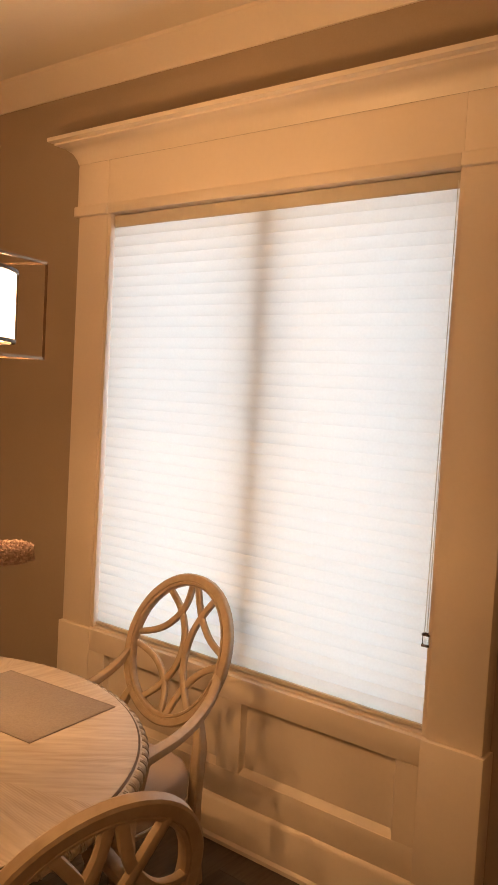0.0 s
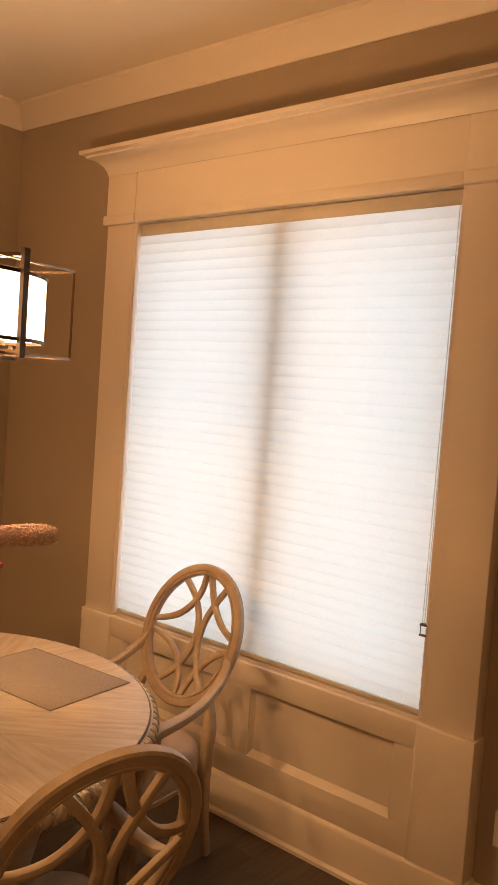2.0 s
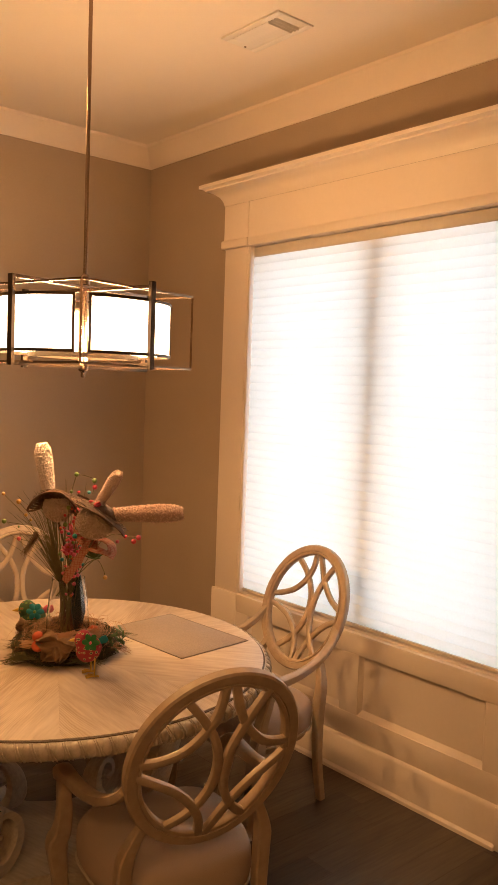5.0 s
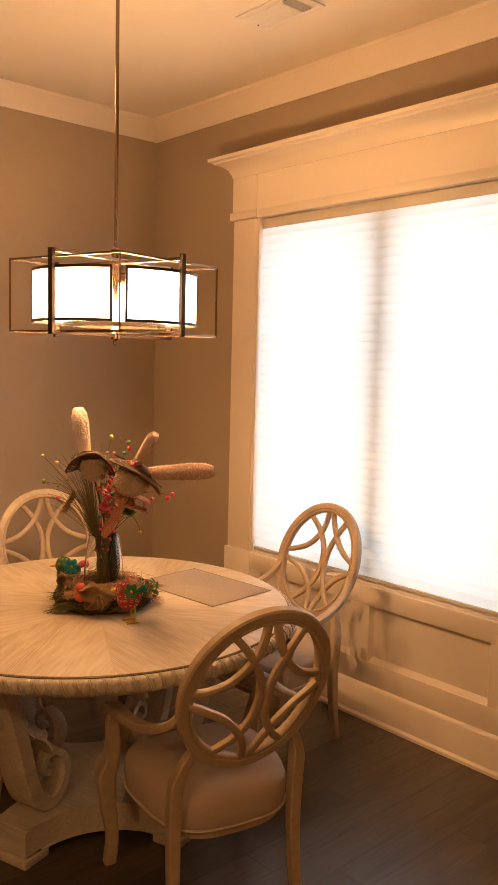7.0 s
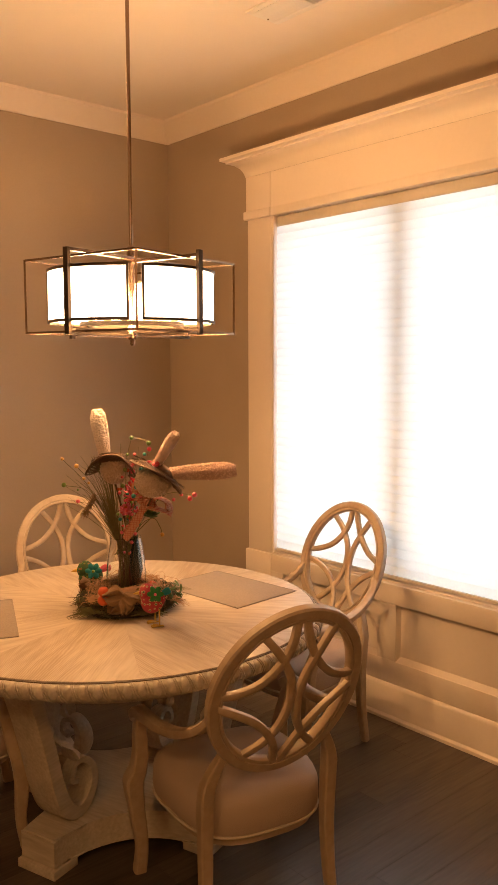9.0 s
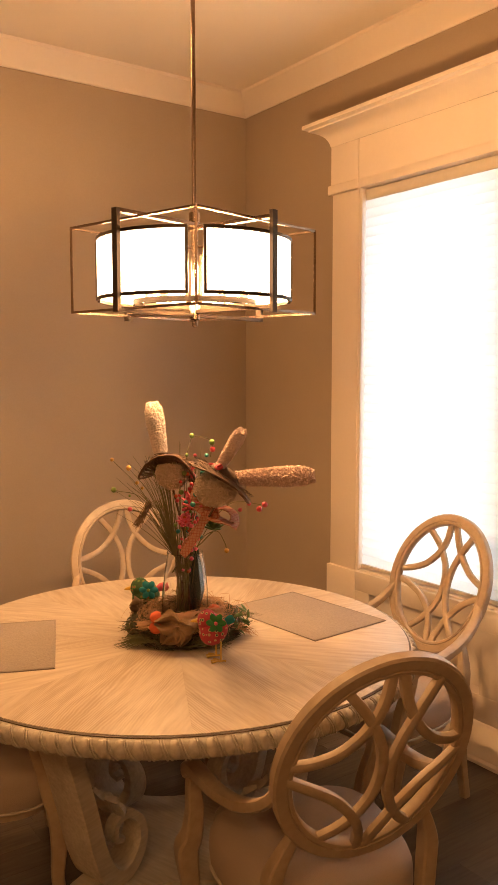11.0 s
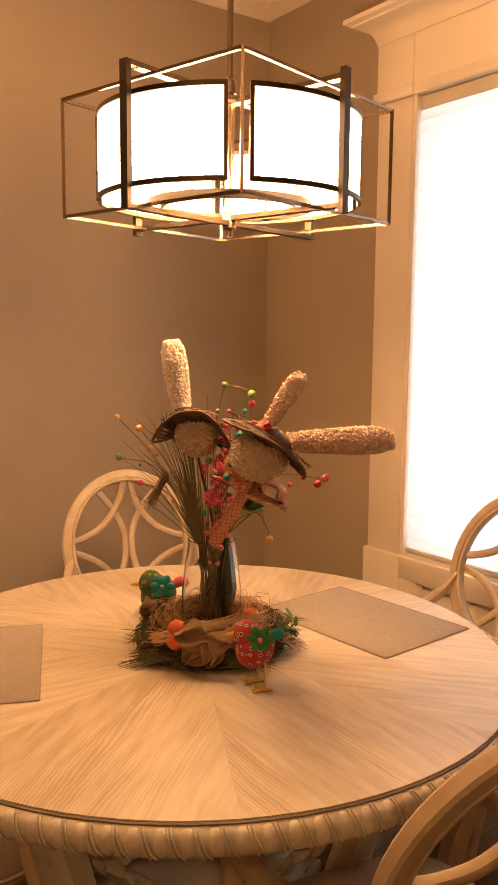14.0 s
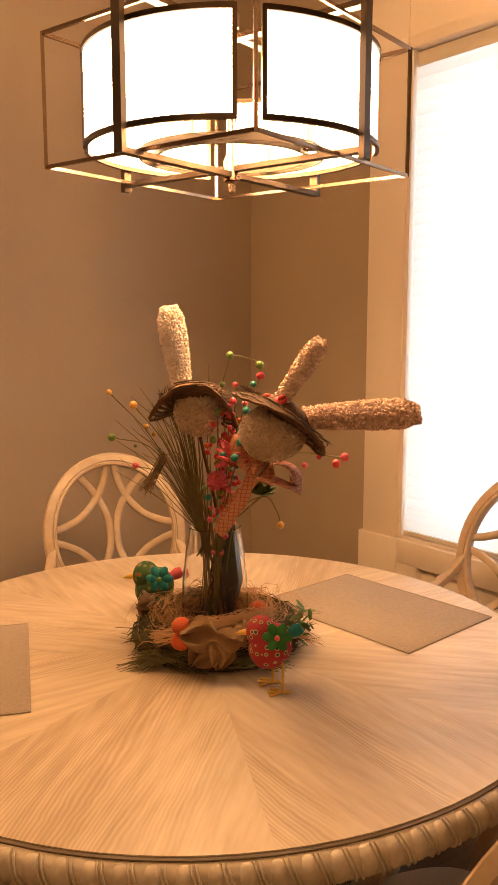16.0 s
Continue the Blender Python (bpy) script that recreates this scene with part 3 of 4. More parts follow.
# ---- chandelier ----
LC = (-1.718, 0.988)
LROT = math.degrees(math.atan2(0.615, 0.364))          # one cage corner lies along this way
pend = thing("chandelier", "bronze drum chandelier in a square metal cage, lit", "lamp", pose(LC[0], LC[1], 1.72, 0, 0, LROT))
pp = lambda n, b, m, lab="": part(n, b, m, pend, lab)
rodb = bmesh.new()
lathe(rodb, [(0.0065, 0.02), (0.0065, TOP - 1.72)], 12)
pp("rod", rodb, BRUSHED, "thin brushed metal rod")
HC, CR, CB = 0.242, 0.357, 0.0065
corner = [Vector((CR * math.cos(math.pi / 2 * k), CR * math.sin(math.pi / 2 * k), 0)) for k in range(4)]
SQ = [(CB / 2, CB / 2), (-CB / 2, CB / 2), (-CB / 2, -CB / 2), (CB / 2, -CB / 2)]
for k in range(4):
    a, b = corner[k], corner[(k + 1) % 4]
    d = (b - a).normalized() * (CB / 2)
    for z in (0.0, HC):
        bm = bmesh.new()
        sweep(bm, [a + d + Vector((0, 0, z)), b - d + Vector((0, 0, z))], SQ, (0, 0, 1))
        pp("cage_bar", bm, BRUSHED)
    bm = bmesh.new()
    sweep(bm, [a - Vector((0, 0, CB / 2)), a + Vector((0, 0, HC + CB / 2))], SQ, tuple(a.normalized()))
    pp("cage_post", bm, BRUSHED)
# two crossing upright frames of flat dark bar
PR, FZ0, FZ1 = 0.298, -0.012, 0.262
for k in range(2):
    t = math.pi / 4 + k * math.pi / 2
    d, n = Vector((math.cos(t), math.sin(t), 0)), Vector((-math.sin(t), math.cos(t), 0))
    for s in (-1, 1):
        bm = bmesh.new()
        sweep(bm, [d * (s * PR) + Vector((0, 0, FZ0)), d * (s * PR) + Vector((0, 0, FZ1))], [(0.010, 0.006), (-0.010, 0.006), (-0.010, -0.006), (0.010, -0.006)], tuple(d))
        pp("frame_post", bm, BRONZE, "dark bronze flat bar")
    for z in (FZ0 + 0.005 + 0.011 * k, FZ1 - 0.005 - 0.011 * k):
        bm = bmesh.new()
        sweep(bm, [d * -(PR - 0.006) + Vector((0, 0, z)), d * (PR - 0.006) + Vector((0, 0, z))], [(0.010, 0.005), (-0.010, 0.005), (-0.010, -0.005), (0.010, -0.005)], (0, 0, 1))
        pp("frame_bar", bm, BRUSHED if z > 0.1 else BRONZE)
# four curved shade panels, each in its dark rim, gaps at the cage's corners
SR, SZ0, SZ1 = 0.283, 0.036, 0.205
for k in range(4):
    t0, t1 = math.pi / 2 * k + 0.085, math.pi / 2 * (k + 1) - 0.085
    ang = np.linspace(t0, t1, 19)
    bm = bmesh.new()
    o = [[bm.verts.new((r * math.cos(a), r * math.sin(a), z)) for a in ang] for r, z in ((SR, SZ0), (SR, SZ1), (SR - 0.003, SZ1), (SR - 0.003, SZ0))]
    for i in range(len(ang) - 1):
        for q in range(4):
            bm.faces.new((o[q][i], o[q][i + 1], o[(q + 1) % 4][i + 1], o[(q + 1) % 4][i]))
    sh = pp("shade", bm, SHADE, "glowing cream linen shade panel")
    for z in (SZ0, SZ1):
        bm = bmesh.new()
        sweep(bm, [(SR * math.cos(a), SR * math.sin(a), z) for a in ang], [(0.004, 0.0045), (-0.004, 0.0045), (-0.004, -0.0045), (0.004, -0.0045)], (0, 0, 1))
        part("rim", bm, BRONZE, sh, "dark bronze rim")
    for a in (t0, t1):
        bm = bmesh.new()
        c = Vector((SR * math.cos(a), SR * math.sin(a), 0))
        sweep(bm, [c + Vector((0, 0, SZ0 - 0.004)), c + Vector((0, 0, SZ1 + 0.004))], [(0.004, 0.004), (-0.004, 0.004), (-0.004, -0.004), (0.004, -0.004)], tuple(c.normalized()))
        part("rim", bm, BRONZE, sh, "dark bronze rim")
# inner ring, sockets and bulbs
for r in (0.181, 0.150):
    pp("inner_ring", lathe(bmesh.new(), [(r - 0.004, 0.022), (r, 0.022), (r, 0.036), (r - 0.004, 0.036), (r - 0.004, 0.022)], 56, close=False), DARKBRONZE, "thin bronze ring")
pp("stem", lathe(bmesh.new(), [(0.011, -0.02), (0.016, -0.018), (0.016, 0.02), (0.010, 0.03), (0.010, 0.262), (0.016, 0.264), (0.016, 0.29), (0.007, 0.30)], 16), BRUSHED)
pp("finial", lathe(bmesh.new(), [(0.004, -0.042), (0.008, -0.038), (0.008, -0.024), (0.014, -0.02)], 12), BRUSHED)
for k in range(4):
    t = math.pi / 2 * k + math.pi / 4 + 0.22
    x, y = 0.164 * math.cos(t), 0.164 * math.sin(t)
    so = pp("socket", lathe(bmesh.new(), [(0.012, 0.026), (0.012, 0.075), (0.009, 0.076)], 12, (x, y, 0)), BRUSHED)
    part("bulb", lathe(bmesh.new(), [(0.009, 0.076), (0.017, 0.095), (0.019, 0.112), (0.014, 0.135), (0.004, 0.158)], 12, (x, y, 0)), LIT, so, "glowing bulb")
    q = pose(LC[0], LC[1], 1.72, 0, 0, LROT) @ Vector((x * 0.72, y * 0.72, 0.118))
    lamp("bulb_light", "POINT", BULB, WARM, pose(*q), 0.05)

# unseen ceiling downlights: two in the room behind, one added to brighten west wall
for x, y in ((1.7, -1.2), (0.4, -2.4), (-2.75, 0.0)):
    dl = thing("downlight", "unseen round recessed ceiling light, lit", "lamp", pose(x, y, TOP), "recessed lights")
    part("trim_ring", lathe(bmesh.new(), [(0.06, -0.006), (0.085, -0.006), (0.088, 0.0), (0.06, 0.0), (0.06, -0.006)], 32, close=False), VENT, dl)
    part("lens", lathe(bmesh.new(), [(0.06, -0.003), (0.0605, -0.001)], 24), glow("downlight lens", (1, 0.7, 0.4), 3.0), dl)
    lamp("fill_beam", "AREA", DOWN, WARM, pose(x, y, TOP - 0.012), 0.11)

# ---- placemats ----


def placemat(m, label):
    mt = thing("placemat", label, "placemat", m, "placemats on the table")
    part("cloth", one_box(-0.218, 0.218, -0.156, 0.156, 0.0, 0.003, bevel=0.001), MATCLOTH, mt)
    bm = bmesh.new()
    for s in (-1, 1):
        box(bm, -0.214, 0.214, s * 0.151 - 0.001, s * 0.151 + 0.001, 0.0032, 0.0038)
        box(bm, s * 0.213 - 0.001, s * 0.213 + 0.001, -0.149, 0.149, 0.0032, 0.0038)
    part("hem", bm, MATCLOTH, mt)


placemat(pose(-1.6535, 1.3515, 0.7605, 0, 0, 4.5), "woven taupe placemat on the table beside the window")
placemat(pose(-1.914, 0.445, 0.7605, 0, 0, -22.1), "woven taupe placemat on the table's near side")

# ---- centrepiece on the table ----
MOSS = material("dark twig core", (0.028, 0.020, 0.012), 0.9, vary=0.35, grain=90)
NEEDLE = material("dry green grass", (0.15, 0.125, 0.05), 0.8, vary=0.35, grain=60)
DEEPGRASS = material("dark wreath grass", (0.062, 0.060, 0.028), 0.85, vary=0.4, grain=40)
SPRIG = material("green wreath sprig", (0.115, 0.112, 0.052), 0.8, vary=0.35, grain=50)
RAFFIA = material("pale raffia", (0.39, 0.22, 0.115), 0.8, vary=0.25, grain=60)
TWIG = material("brown twig", (0.10, 0.055, 0.03), 0.8, vary=0.25, grain=80)
STRAW = material("woven brown straw", (0.098, 0.050, 0.027), 0.8, bump=0.8, grain=160, vary=0.3)
FUZZ = material("cream curly wool", (0.74, 0.62, 0.53), 0.95, bump=0.6, grain=220, vary=0.12)
PEACH = material("peach curly wool", (0.74, 0.54, 0.46), 0.95, bump=0.6, grain=220, vary=0.2)
# head wool: brown curly marks, and darker colour for the hat brim's shade
HEADWOOL_SHADED = material("tan curly wool in hat shade", (0.50, 0.39, 0.30), 0.95, bump=0.6, grain=220, vary=0.3)
FUZZ_TAN = material("rosy curly wool", (0.58, 0.40, 0.33), 0.95, bump=0.6, grain=220, vary=0.22)
CORAL = material("coral red paint", (0.58, 0.055, 0.075), 0.4, vary=0.12)
PINK = material("pink silk", (0.62, 0.10, 0.14), 0.6, vary=0.2, grain=120)
GREEN = material("moss green paint", (0.14, 0.20, 0.04), 0.4, vary=0.15)
TEAL = material("teal paint", (0.015, 0.17, 0.15), 0.4, vary=0.15)
AMBER = material("amber bead", (0.50, 0.27, 0.06), 0.4, vary=0.15)
ORANGE = material("orange felt", (0.46, 0.085, 0.03), 0.85, bump=0.3, grain=200, vary=0.12)
BURLAP = material("brown burlap", (0.24, 0.145, 0.075), 0.95, bump=0.7, grain=300, vary=0.2)
LEAF = material("green silk leaf", (0.055, 0.10, 0.03), 0.6, vary=0.25)
WRAP = material("dark green wrap", (0.012, 0.028, 0.018), 0.5, vary=0.3)
YELLOW = material("yellow wire", (0.50, 0.30, 0.04), 0.4, vary=0.1)
GREENFELT = material("green felt", (0.02, 0.15, 0.035), 0.8, vary=0.2)
TEALFELT = material("teal felt", (0.012, 0.20, 0.22), 0.8, vary=0.2)


def spotted(name, ground, spot, ring, scale):
    """Printed cloth: ringed spots on a plain ground."""
    m = material(name, ground, 0.85, bump=0.3, grain=260)
    t = m.node_tree
    b = t.nodes["Principled BSDF"]
    old = b.inputs["Base Color"].links[0].from_socket
    co, v, rp = t.nodes.new("ShaderNodeTexCoord"), t.nodes.new("ShaderNodeTexVoronoi"), t.nodes.new("ShaderNodeValToRGB")
    v.inputs["Scale"].default_value = scale
    v.inputs["Randomness"].default_value = 0.6
    t.links.new(co.outputs["Object"], v.inputs["Vector"])
    t.links.new(v.outputs["Distance"], rp.inputs["Fac"])
    r = rp.color_ramp
    r.interpolation = "CONSTANT"
    r.elements[0].position, r.elements[0].color = 0.0, (*spot, 1)
    r.elements[1].position, r.elements[1].color = 0.20, (*ring, 1)
    e = r.elements.new(0.34)
    e.color = (0, 0, 0, 1)
    gate = t.nodes.new("ShaderNodeMath")
    gate.operation = "LESS_THAN"
    gate.inputs[1].default_value = 0.34
    t.links.new(v.outputs["Distance"], gate.inputs[0])
    mix = t.nodes.new("ShaderNodeMix")
    mix.data_type = "RGBA"
    t.links.new(gate.outputs[0], mix.inputs["Factor"])
    t.links.new(old, mix.inputs["A"])
    t.links.new(rp.outputs[0], mix.inputs["B"])
    t.links.new(mix.outputs["Result"], b.inputs["Base Color"])
    return m


def checked(name, ground, line, scale):
    """Plaid cloth with thin crossing lines."""
    m = material(name, ground, 0.9, bump=0.4, grain=300)
    t = m.node_tree
    b = t.nodes["Principled BSDF"]
    old = b.inputs["Base Color"].links[0].from_socket
    co = t.nodes.new("ShaderNodeTexCoord")
    last = old
    for axis in ("X", "Z"):
        w, g, mix = t.nodes.new("ShaderNodeTexWave"), t.nodes.new("ShaderNodeMath"), t.nodes.new("ShaderNodeMix")
        w.bands_direction = axis
        w.inputs["Scale"].default_value, w.inputs["Distortion"].default_value = scale, 0.4
        g.operation, g.inputs[1].default_value = "GREATER_THAN", 0.93
        mix.data_type = "RGBA"
        t.links.new(co.outputs["Object"], w.inputs["Vector"])
        t.links.new(w.outputs["Fac"], g.inputs[0])
        t.links.new(g.outputs[0], mix.inputs["Factor"])
        t.links.new(last, mix.inputs["A"])
        mix.inputs["B"].default_value = (*line, 1)
        last = mix.outputs["Result"]
    t.links.new(last, b.inputs["Base Color"])
    return m


REDPRINT = spotted("red printed cloth", (0.30, 0.028, 0.04), (0.02, 0.05, 0.03), (0.40, 0.30, 0.14), 70)
GREENPRINT = spotted("green printed cloth", (0.026, 0.062, 0.02), (0.30, 0.03, 0.04), (0.10, 0.16, 0.03), 60)
PLAID = checked("orange plaid cloth", (0.40, 0.195, 0.12), (0.32, 0.08, 0.05), 42)

rg = random.Random(11)


def strands(bm, roots, rad, slot=0):
    """Thin three-sided strands, each a list of points."""
    for pts in roots:
        n = len(pts)
        sweep(bm, pts, [(rad, 0), (-rad * 0.5, rad * 0.87), (-rad * 0.5, -rad * 0.87)], (0.31, 0.52, 0.8), [max(0.25, 1 - 0.75 * i / (n - 1)) for i in range(n)], slot=slot, caps=False)
    return bm


ICO = bmesh.new()
bmesh.ops.create_icosphere(ICO, subdivisions=1, radius=1.0)
ICO_V, ICO_F = [v.co.copy() for v in ICO.verts], [[v.index for v in f.verts] for f in ICO.faces]
ICO.free()


def tufts(bm, centre_of, count, size, slot):
    """Small curls strewn over a surface given by centre_of(rng)."""
    for _ in range(count):
        c = centre_of(rg)
        s = size * rg.uniform(0.6, 1.25)
        q = Euler((rg.uniform(0, 6), rg.uniform(0, 6), rg.uniform(0, 6))).to_matrix() @ Matrix.Diagonal((1.0, 0.6, 1.35))
        vs = [bm.verts.new(c + q @ (v * s)) for v in ICO_V]
        for f in ICO_F:
            bm.faces.new([vs[i] for i in f]).material_index = slot


# glass vase
VB = Vector((-1.765, 0.975, 0.7605))
vase = thing("vase", "clear glass vase holding stems, inside a wreath", "vase", pose(*VB))
gv = bmesh.new()
lathe(gv, [(0.058, 0.0), (0.069, 0.010), (0.072, 0.07), (0.070, 0.12), (0.063, 0.18), (0.0555, 0.225), (0.056, 0.236), (0.0535, 0.2365), (0.0525, 0.225), (0.060, 0.18), (0.067, 0.12), (0.069, 0.07), (0.066, 0.014), (0.03, 0.010)], 40)
part("glass_body", gv, CLEAR, vase)


def stem_path(tip, bend=0.35, n=6, foot=None):
    """From the vase's floor through its neck to the tip, in world metres."""
    a = foot or VB + Vector((rg.uniform(-0.03, 0.03), rg.uniform(-0.03, 0.03), 0.018))
    tip = Vector(tip)
    neck = VB + Vector((0, 0, 0.22)) + Vector(((tip - VB).x, (tip - VB).y, 0)).normalized() * 0.03
    mid = neck.lerp(tip, 0.5) + Vector((0, 0, bend * (tip - neck).length * 0.25))
    return smooth_path([a, neck, mid, tip], n)


# bunch of dry grass with a dark wrap in the vase
grass = bmesh.new()
roots = []
for i in range(84):
    u = rg.gauss(0, 0.045)
    tip = Vector((-1.80, 0.888, 1.225)) + Vector((0.61 * u + rg.gauss(0, 0.02), 0.79 * u + rg.gauss(-0.01, 0.02), rg.uniform(-0.10, 0.08) + 0.5 * u))
    if i % 4 == 0:
        tip = Vector((-1.725, 0.93, 1.20)) + Vector((rg.gauss(0, 0.03), rg.gauss(0, 0.03), rg.uniform(-0.15, 0.17)))
    foot = None if i % 4 == 0 else VB + Vector((rg.gauss(-0.008, 0.012), rg.gauss(-0.008, 0.012), 0.175))
    roots.append(stem_path(tip, rg.uniform(-0.1, 0.9), 4, foot))
strands(grass, roots, 0.0019)
tagged(part("grass_bunch", grass, NEEDLE), "bunch of dry green grass fanning out of the vase", "grass", "", "stuff")
stuffing = thing("vase_filling", "dark green leaf and twigs inside the glass vase", "leaves", pose(*VB))
b = bmesh.new()
lathe(b, [(0.004, 0.018), (0.010, 0.05), (0.025, 0.12), (0.024, 0.18), (0.007, 0.245)], 9, (0.020, 0.026, 0))
for v in b.verts:
    v.co.x += 0.006 * math.sin(v.co.z * 60)
part("leaf_wrap", b, WRAP, stuffing)
for i in range(8):
    b = bmesh.new()
    a = 2 * math.pi * i / 8
    sweep(b, [(0.04 * math.cos(a), 0.04 * math.sin(a), 0.018), (0.015 * math.cos(a + 2), 0.015 * math.sin(a + 2), 0.14), (0.03 * math.cos(a + 3), 0.03 * math.sin(a + 3), 0.27)], oval_section(0.005, 0.005, 6))
    part("twig", b, TWIG, stuffing)

# drooping wheat tassel
b = bmesh.new()
heads = []
for i in range(46):
    o = Vector((-1.803, 0.874, 1.152)) + Vector((rg.gauss(0, 0.004), rg.gauss(0, 0.004), rg.gauss(0, 0.004)))
    heads.append([o, o + Vector((-0.008, -0.012, -0.025)), Vector((-1.822, 0.843, 1.085)) + Vector((rg.gauss(0, 0.009), rg.gauss(0, 0.009), rg.gauss(0, 0.007)))])
strands(b, heads, 0.0022)
strands(b, [stem_path((-1.803, 0.874, 1.155), 1.6, 5)], 0.003)
tagged(part("wheat_tassel", b, BURLAP), "drooping brown wheat tassel in the vase", "dried flower", "", "stuff")

# ---- wool rabbits in straw hats: plain stuffed shapes on sticks ----


def rabbit(head, head_r, stretch, brim_c, brim_n, brim_r, ears, label, flower, droop):
    head, brim_c, brim_n = Vector(head), Vector(brim_c), Vector(brim_n).normalized()
    b = bmesh.new()
    ball(b, head, head_r, 20, 14, stretch, slot=6)

    def on_head(r):
        d = Vector((r.gauss(0, 1), r.gauss(0, 1), r.gauss(0, 1))).normalized()
        return head + Vector((d.x * stretch[0], d.y * stretch[1], d.z * stretch[2])) * head_r

    tufts(b, on_head, 1100, 0.0036, 6)
    for base, tip, r, slot in ears:
        base, tip = Vector(base), Vector(tip)
        ax = tip - base
        s1 = ax.orthogonal().normalized()
        s2 = ax.normalized().cross(s1)
        path = [base.lerp(tip, i / 8) for i in range(9)]
        fat = [0.62, 0.74, 0.82, 0.90, 0.98, 1.04, 1.06, 0.98, 0.62]
        sweep(b, path, oval_section(1.75 * r, 1.3 * r, 12, 1.0), tuple(s1), fat, slot=slot)

        def on_ear(q, base=base, ax=ax, s1=s1, s2=s2, r=r, fat=fat):
            u, a = q.random(), q.uniform(0, 2 * math.pi)
            f = float(np.interp(u * 8, range(9), fat)) * r + q.uniform(-0.001, 0.0035)
            return base + ax * u + s2 * (math.cos(a) * f) + s1 * (math.sin(a) * f * 0.75)

        tufts(b, on_ear, 1500, 0.0033, slot)
        tufts(b, on_ear, 900, 0.0031, 5 if slot else 0)
    # hat: coiled brim, shallow crown
    e1 = brim_n.orthogonal().normalized()
    e2 = brim_n.cross(e1)
    for ring in range(9):
        rr = brim_r * (0.5 + 0.5 * ring / 8)
        pts = []
        for i in range(36):
            a = 2 * math.pi * i / 36
            d = e1 * math.cos(a) + e2 * math.sin(a)
            sag = -0.007 * (ring / 8) ** 2 * (1.2 + math.sin(2 * a + 0.6)) + rg.uniform(-0.0015, 0.0015)
            sag -= droop * (ring / 8) ** 1.5 * (d.x * 0.61 + d.y * 0.79) ** 2
            pts.append(brim_c + d * (rr + rg.uniform(-0.0012, 0.0012)) + brim_n * (sag + rg.uniform(-0.0008, 0.0008)))
        sweep(b, pts, oval_section(0.0075, 0.0065, 6, 1.0), tuple(brim_n), closed=True, slot=2)
    turn = Matrix((e1, e2, brim_n)).transposed().to_4x4()
    ball(b, brim_c + brim_n * 0.002, brim_r * 0.52, 18, 10, (1, 1, 0.5), turn, slot=2)
    straws = []
    for i in range(230):
        a, r0 = rg.uniform(0, 2 * math.pi), brim_r * rg.uniform(0.55, 1.0)
        d, tn = e1 * math.cos(a) + e2 * math.sin(a), e2 * math.cos(a) - e1 * math.sin(a)
        p = brim_c + d * r0 + brim_n * (rg.choice((-0.006, 0.005)) - droop * (2 * r0 / brim_r - 1) ** 1.5 * (d.x * 0.61 + d.y * 0.79) ** 2 if r0 > brim_r * 0.5 else 0)
        q = p + tn * rg.uniform(0.015, 0.04) + d * rg.uniform(-0.006, 0.010) + brim_n * rg.uniform(-0.003, 0.004)
        straws.append([p, p.lerp(q, 0.5) + d * 0.002, q])
    strands(b, straws, 0.0014, 2)
    if flower:
        for i in range(14):
            a = rg.uniform(0, 6.28)
            ball(b, Vector(flower) + Vector((rg.gauss(0, 0.010), rg.gauss(0, 0.010), rg.gauss(0, 0.006))), 0.009, 7, 5, (1, 1, 0.5), Euler((rg.uniform(-1, 1), rg.uniform(-1, 1), a)).to_matrix().to_4x4(), slot=3)
    # stick down into the vase
    sweep(b, smooth_path([VB + Vector((0.01, 0.0, 0.02)), VB + Vector((0.02, 0, 0.22)), head - Vector((0, 0, head_r * 0.8))], 5), oval_section(0.006, 0.006, 6), slot=4)
    ob = part("rabbit_pick", b, (FUZZ, FUZZ_TAN, STRAW, CORAL, TWIG, PEACH, HEADWOOL_SHADED), None, angle=60)
    return tagged(ob, label, "figurine")


rabbit((-1.738, 0.918, 1.247), 0.048, (1, 1, 1.0), (-1.742, 0.914, 1.276), (-0.30, 0.36, 1.0), 0.086, [((-1.755, 0.893, 1.285), (-1.769, 0.869, 1.457), 0.0295, 0)], "cream wool rabbit figure in a brown straw hat", None, 0.042)
rabbit((-1.517, 0.929, 1.226), 0.056, (1.05, 1.05, 0.9), (-1.500, 0.944, 1.260), (0.25, 0.50, 0.80), 0.098, [((-1.492, 0.925, 1.285), (-1.400, 0.938, 1.393), 0.0185, 5), ((-1.478, 0.972, 1.255), (-1.376, 1.164, 1.259), 0.0255, 1)], "cream wool rabbit figure with rosy ears and a straw hat", (-1.478, 0.921, 1.290), 0.012)

# plaid neck bow
KN = Vector((-1.583, 0.946, 1.144))
bow = thing("plaid_bow", "orange plaid cloth bow tied below the rabbit figure", "bow", pose(*KN))
VIEWISH = Vector((0.78, -0.62, 0.1))


def ribbon(name, pts, width, mat, parent, base, thick=0.0022, up=VIEWISH, wave=0.0):
    b = bmesh.new()
    path = smooth_path([Vector(p) - base for p in pts], 6)
    sz = [1 + wave * math.sin(i * 0.9) for i in range(len(path))]
    w, h = width / 2, thick / 2
    sweep(b, path, [(w, h), (w * 0.5, h + width * 0.05), (0, h), (-w * 0.5, h + width * 0.04), (-w, h), (-w, -h), (-w * 0.5, -h + width * 0.04), (0, -h), (w * 0.5, -h + width * 0.05), (w, -h)], tuple(up), sz)
    return part(name, b, mat, parent)


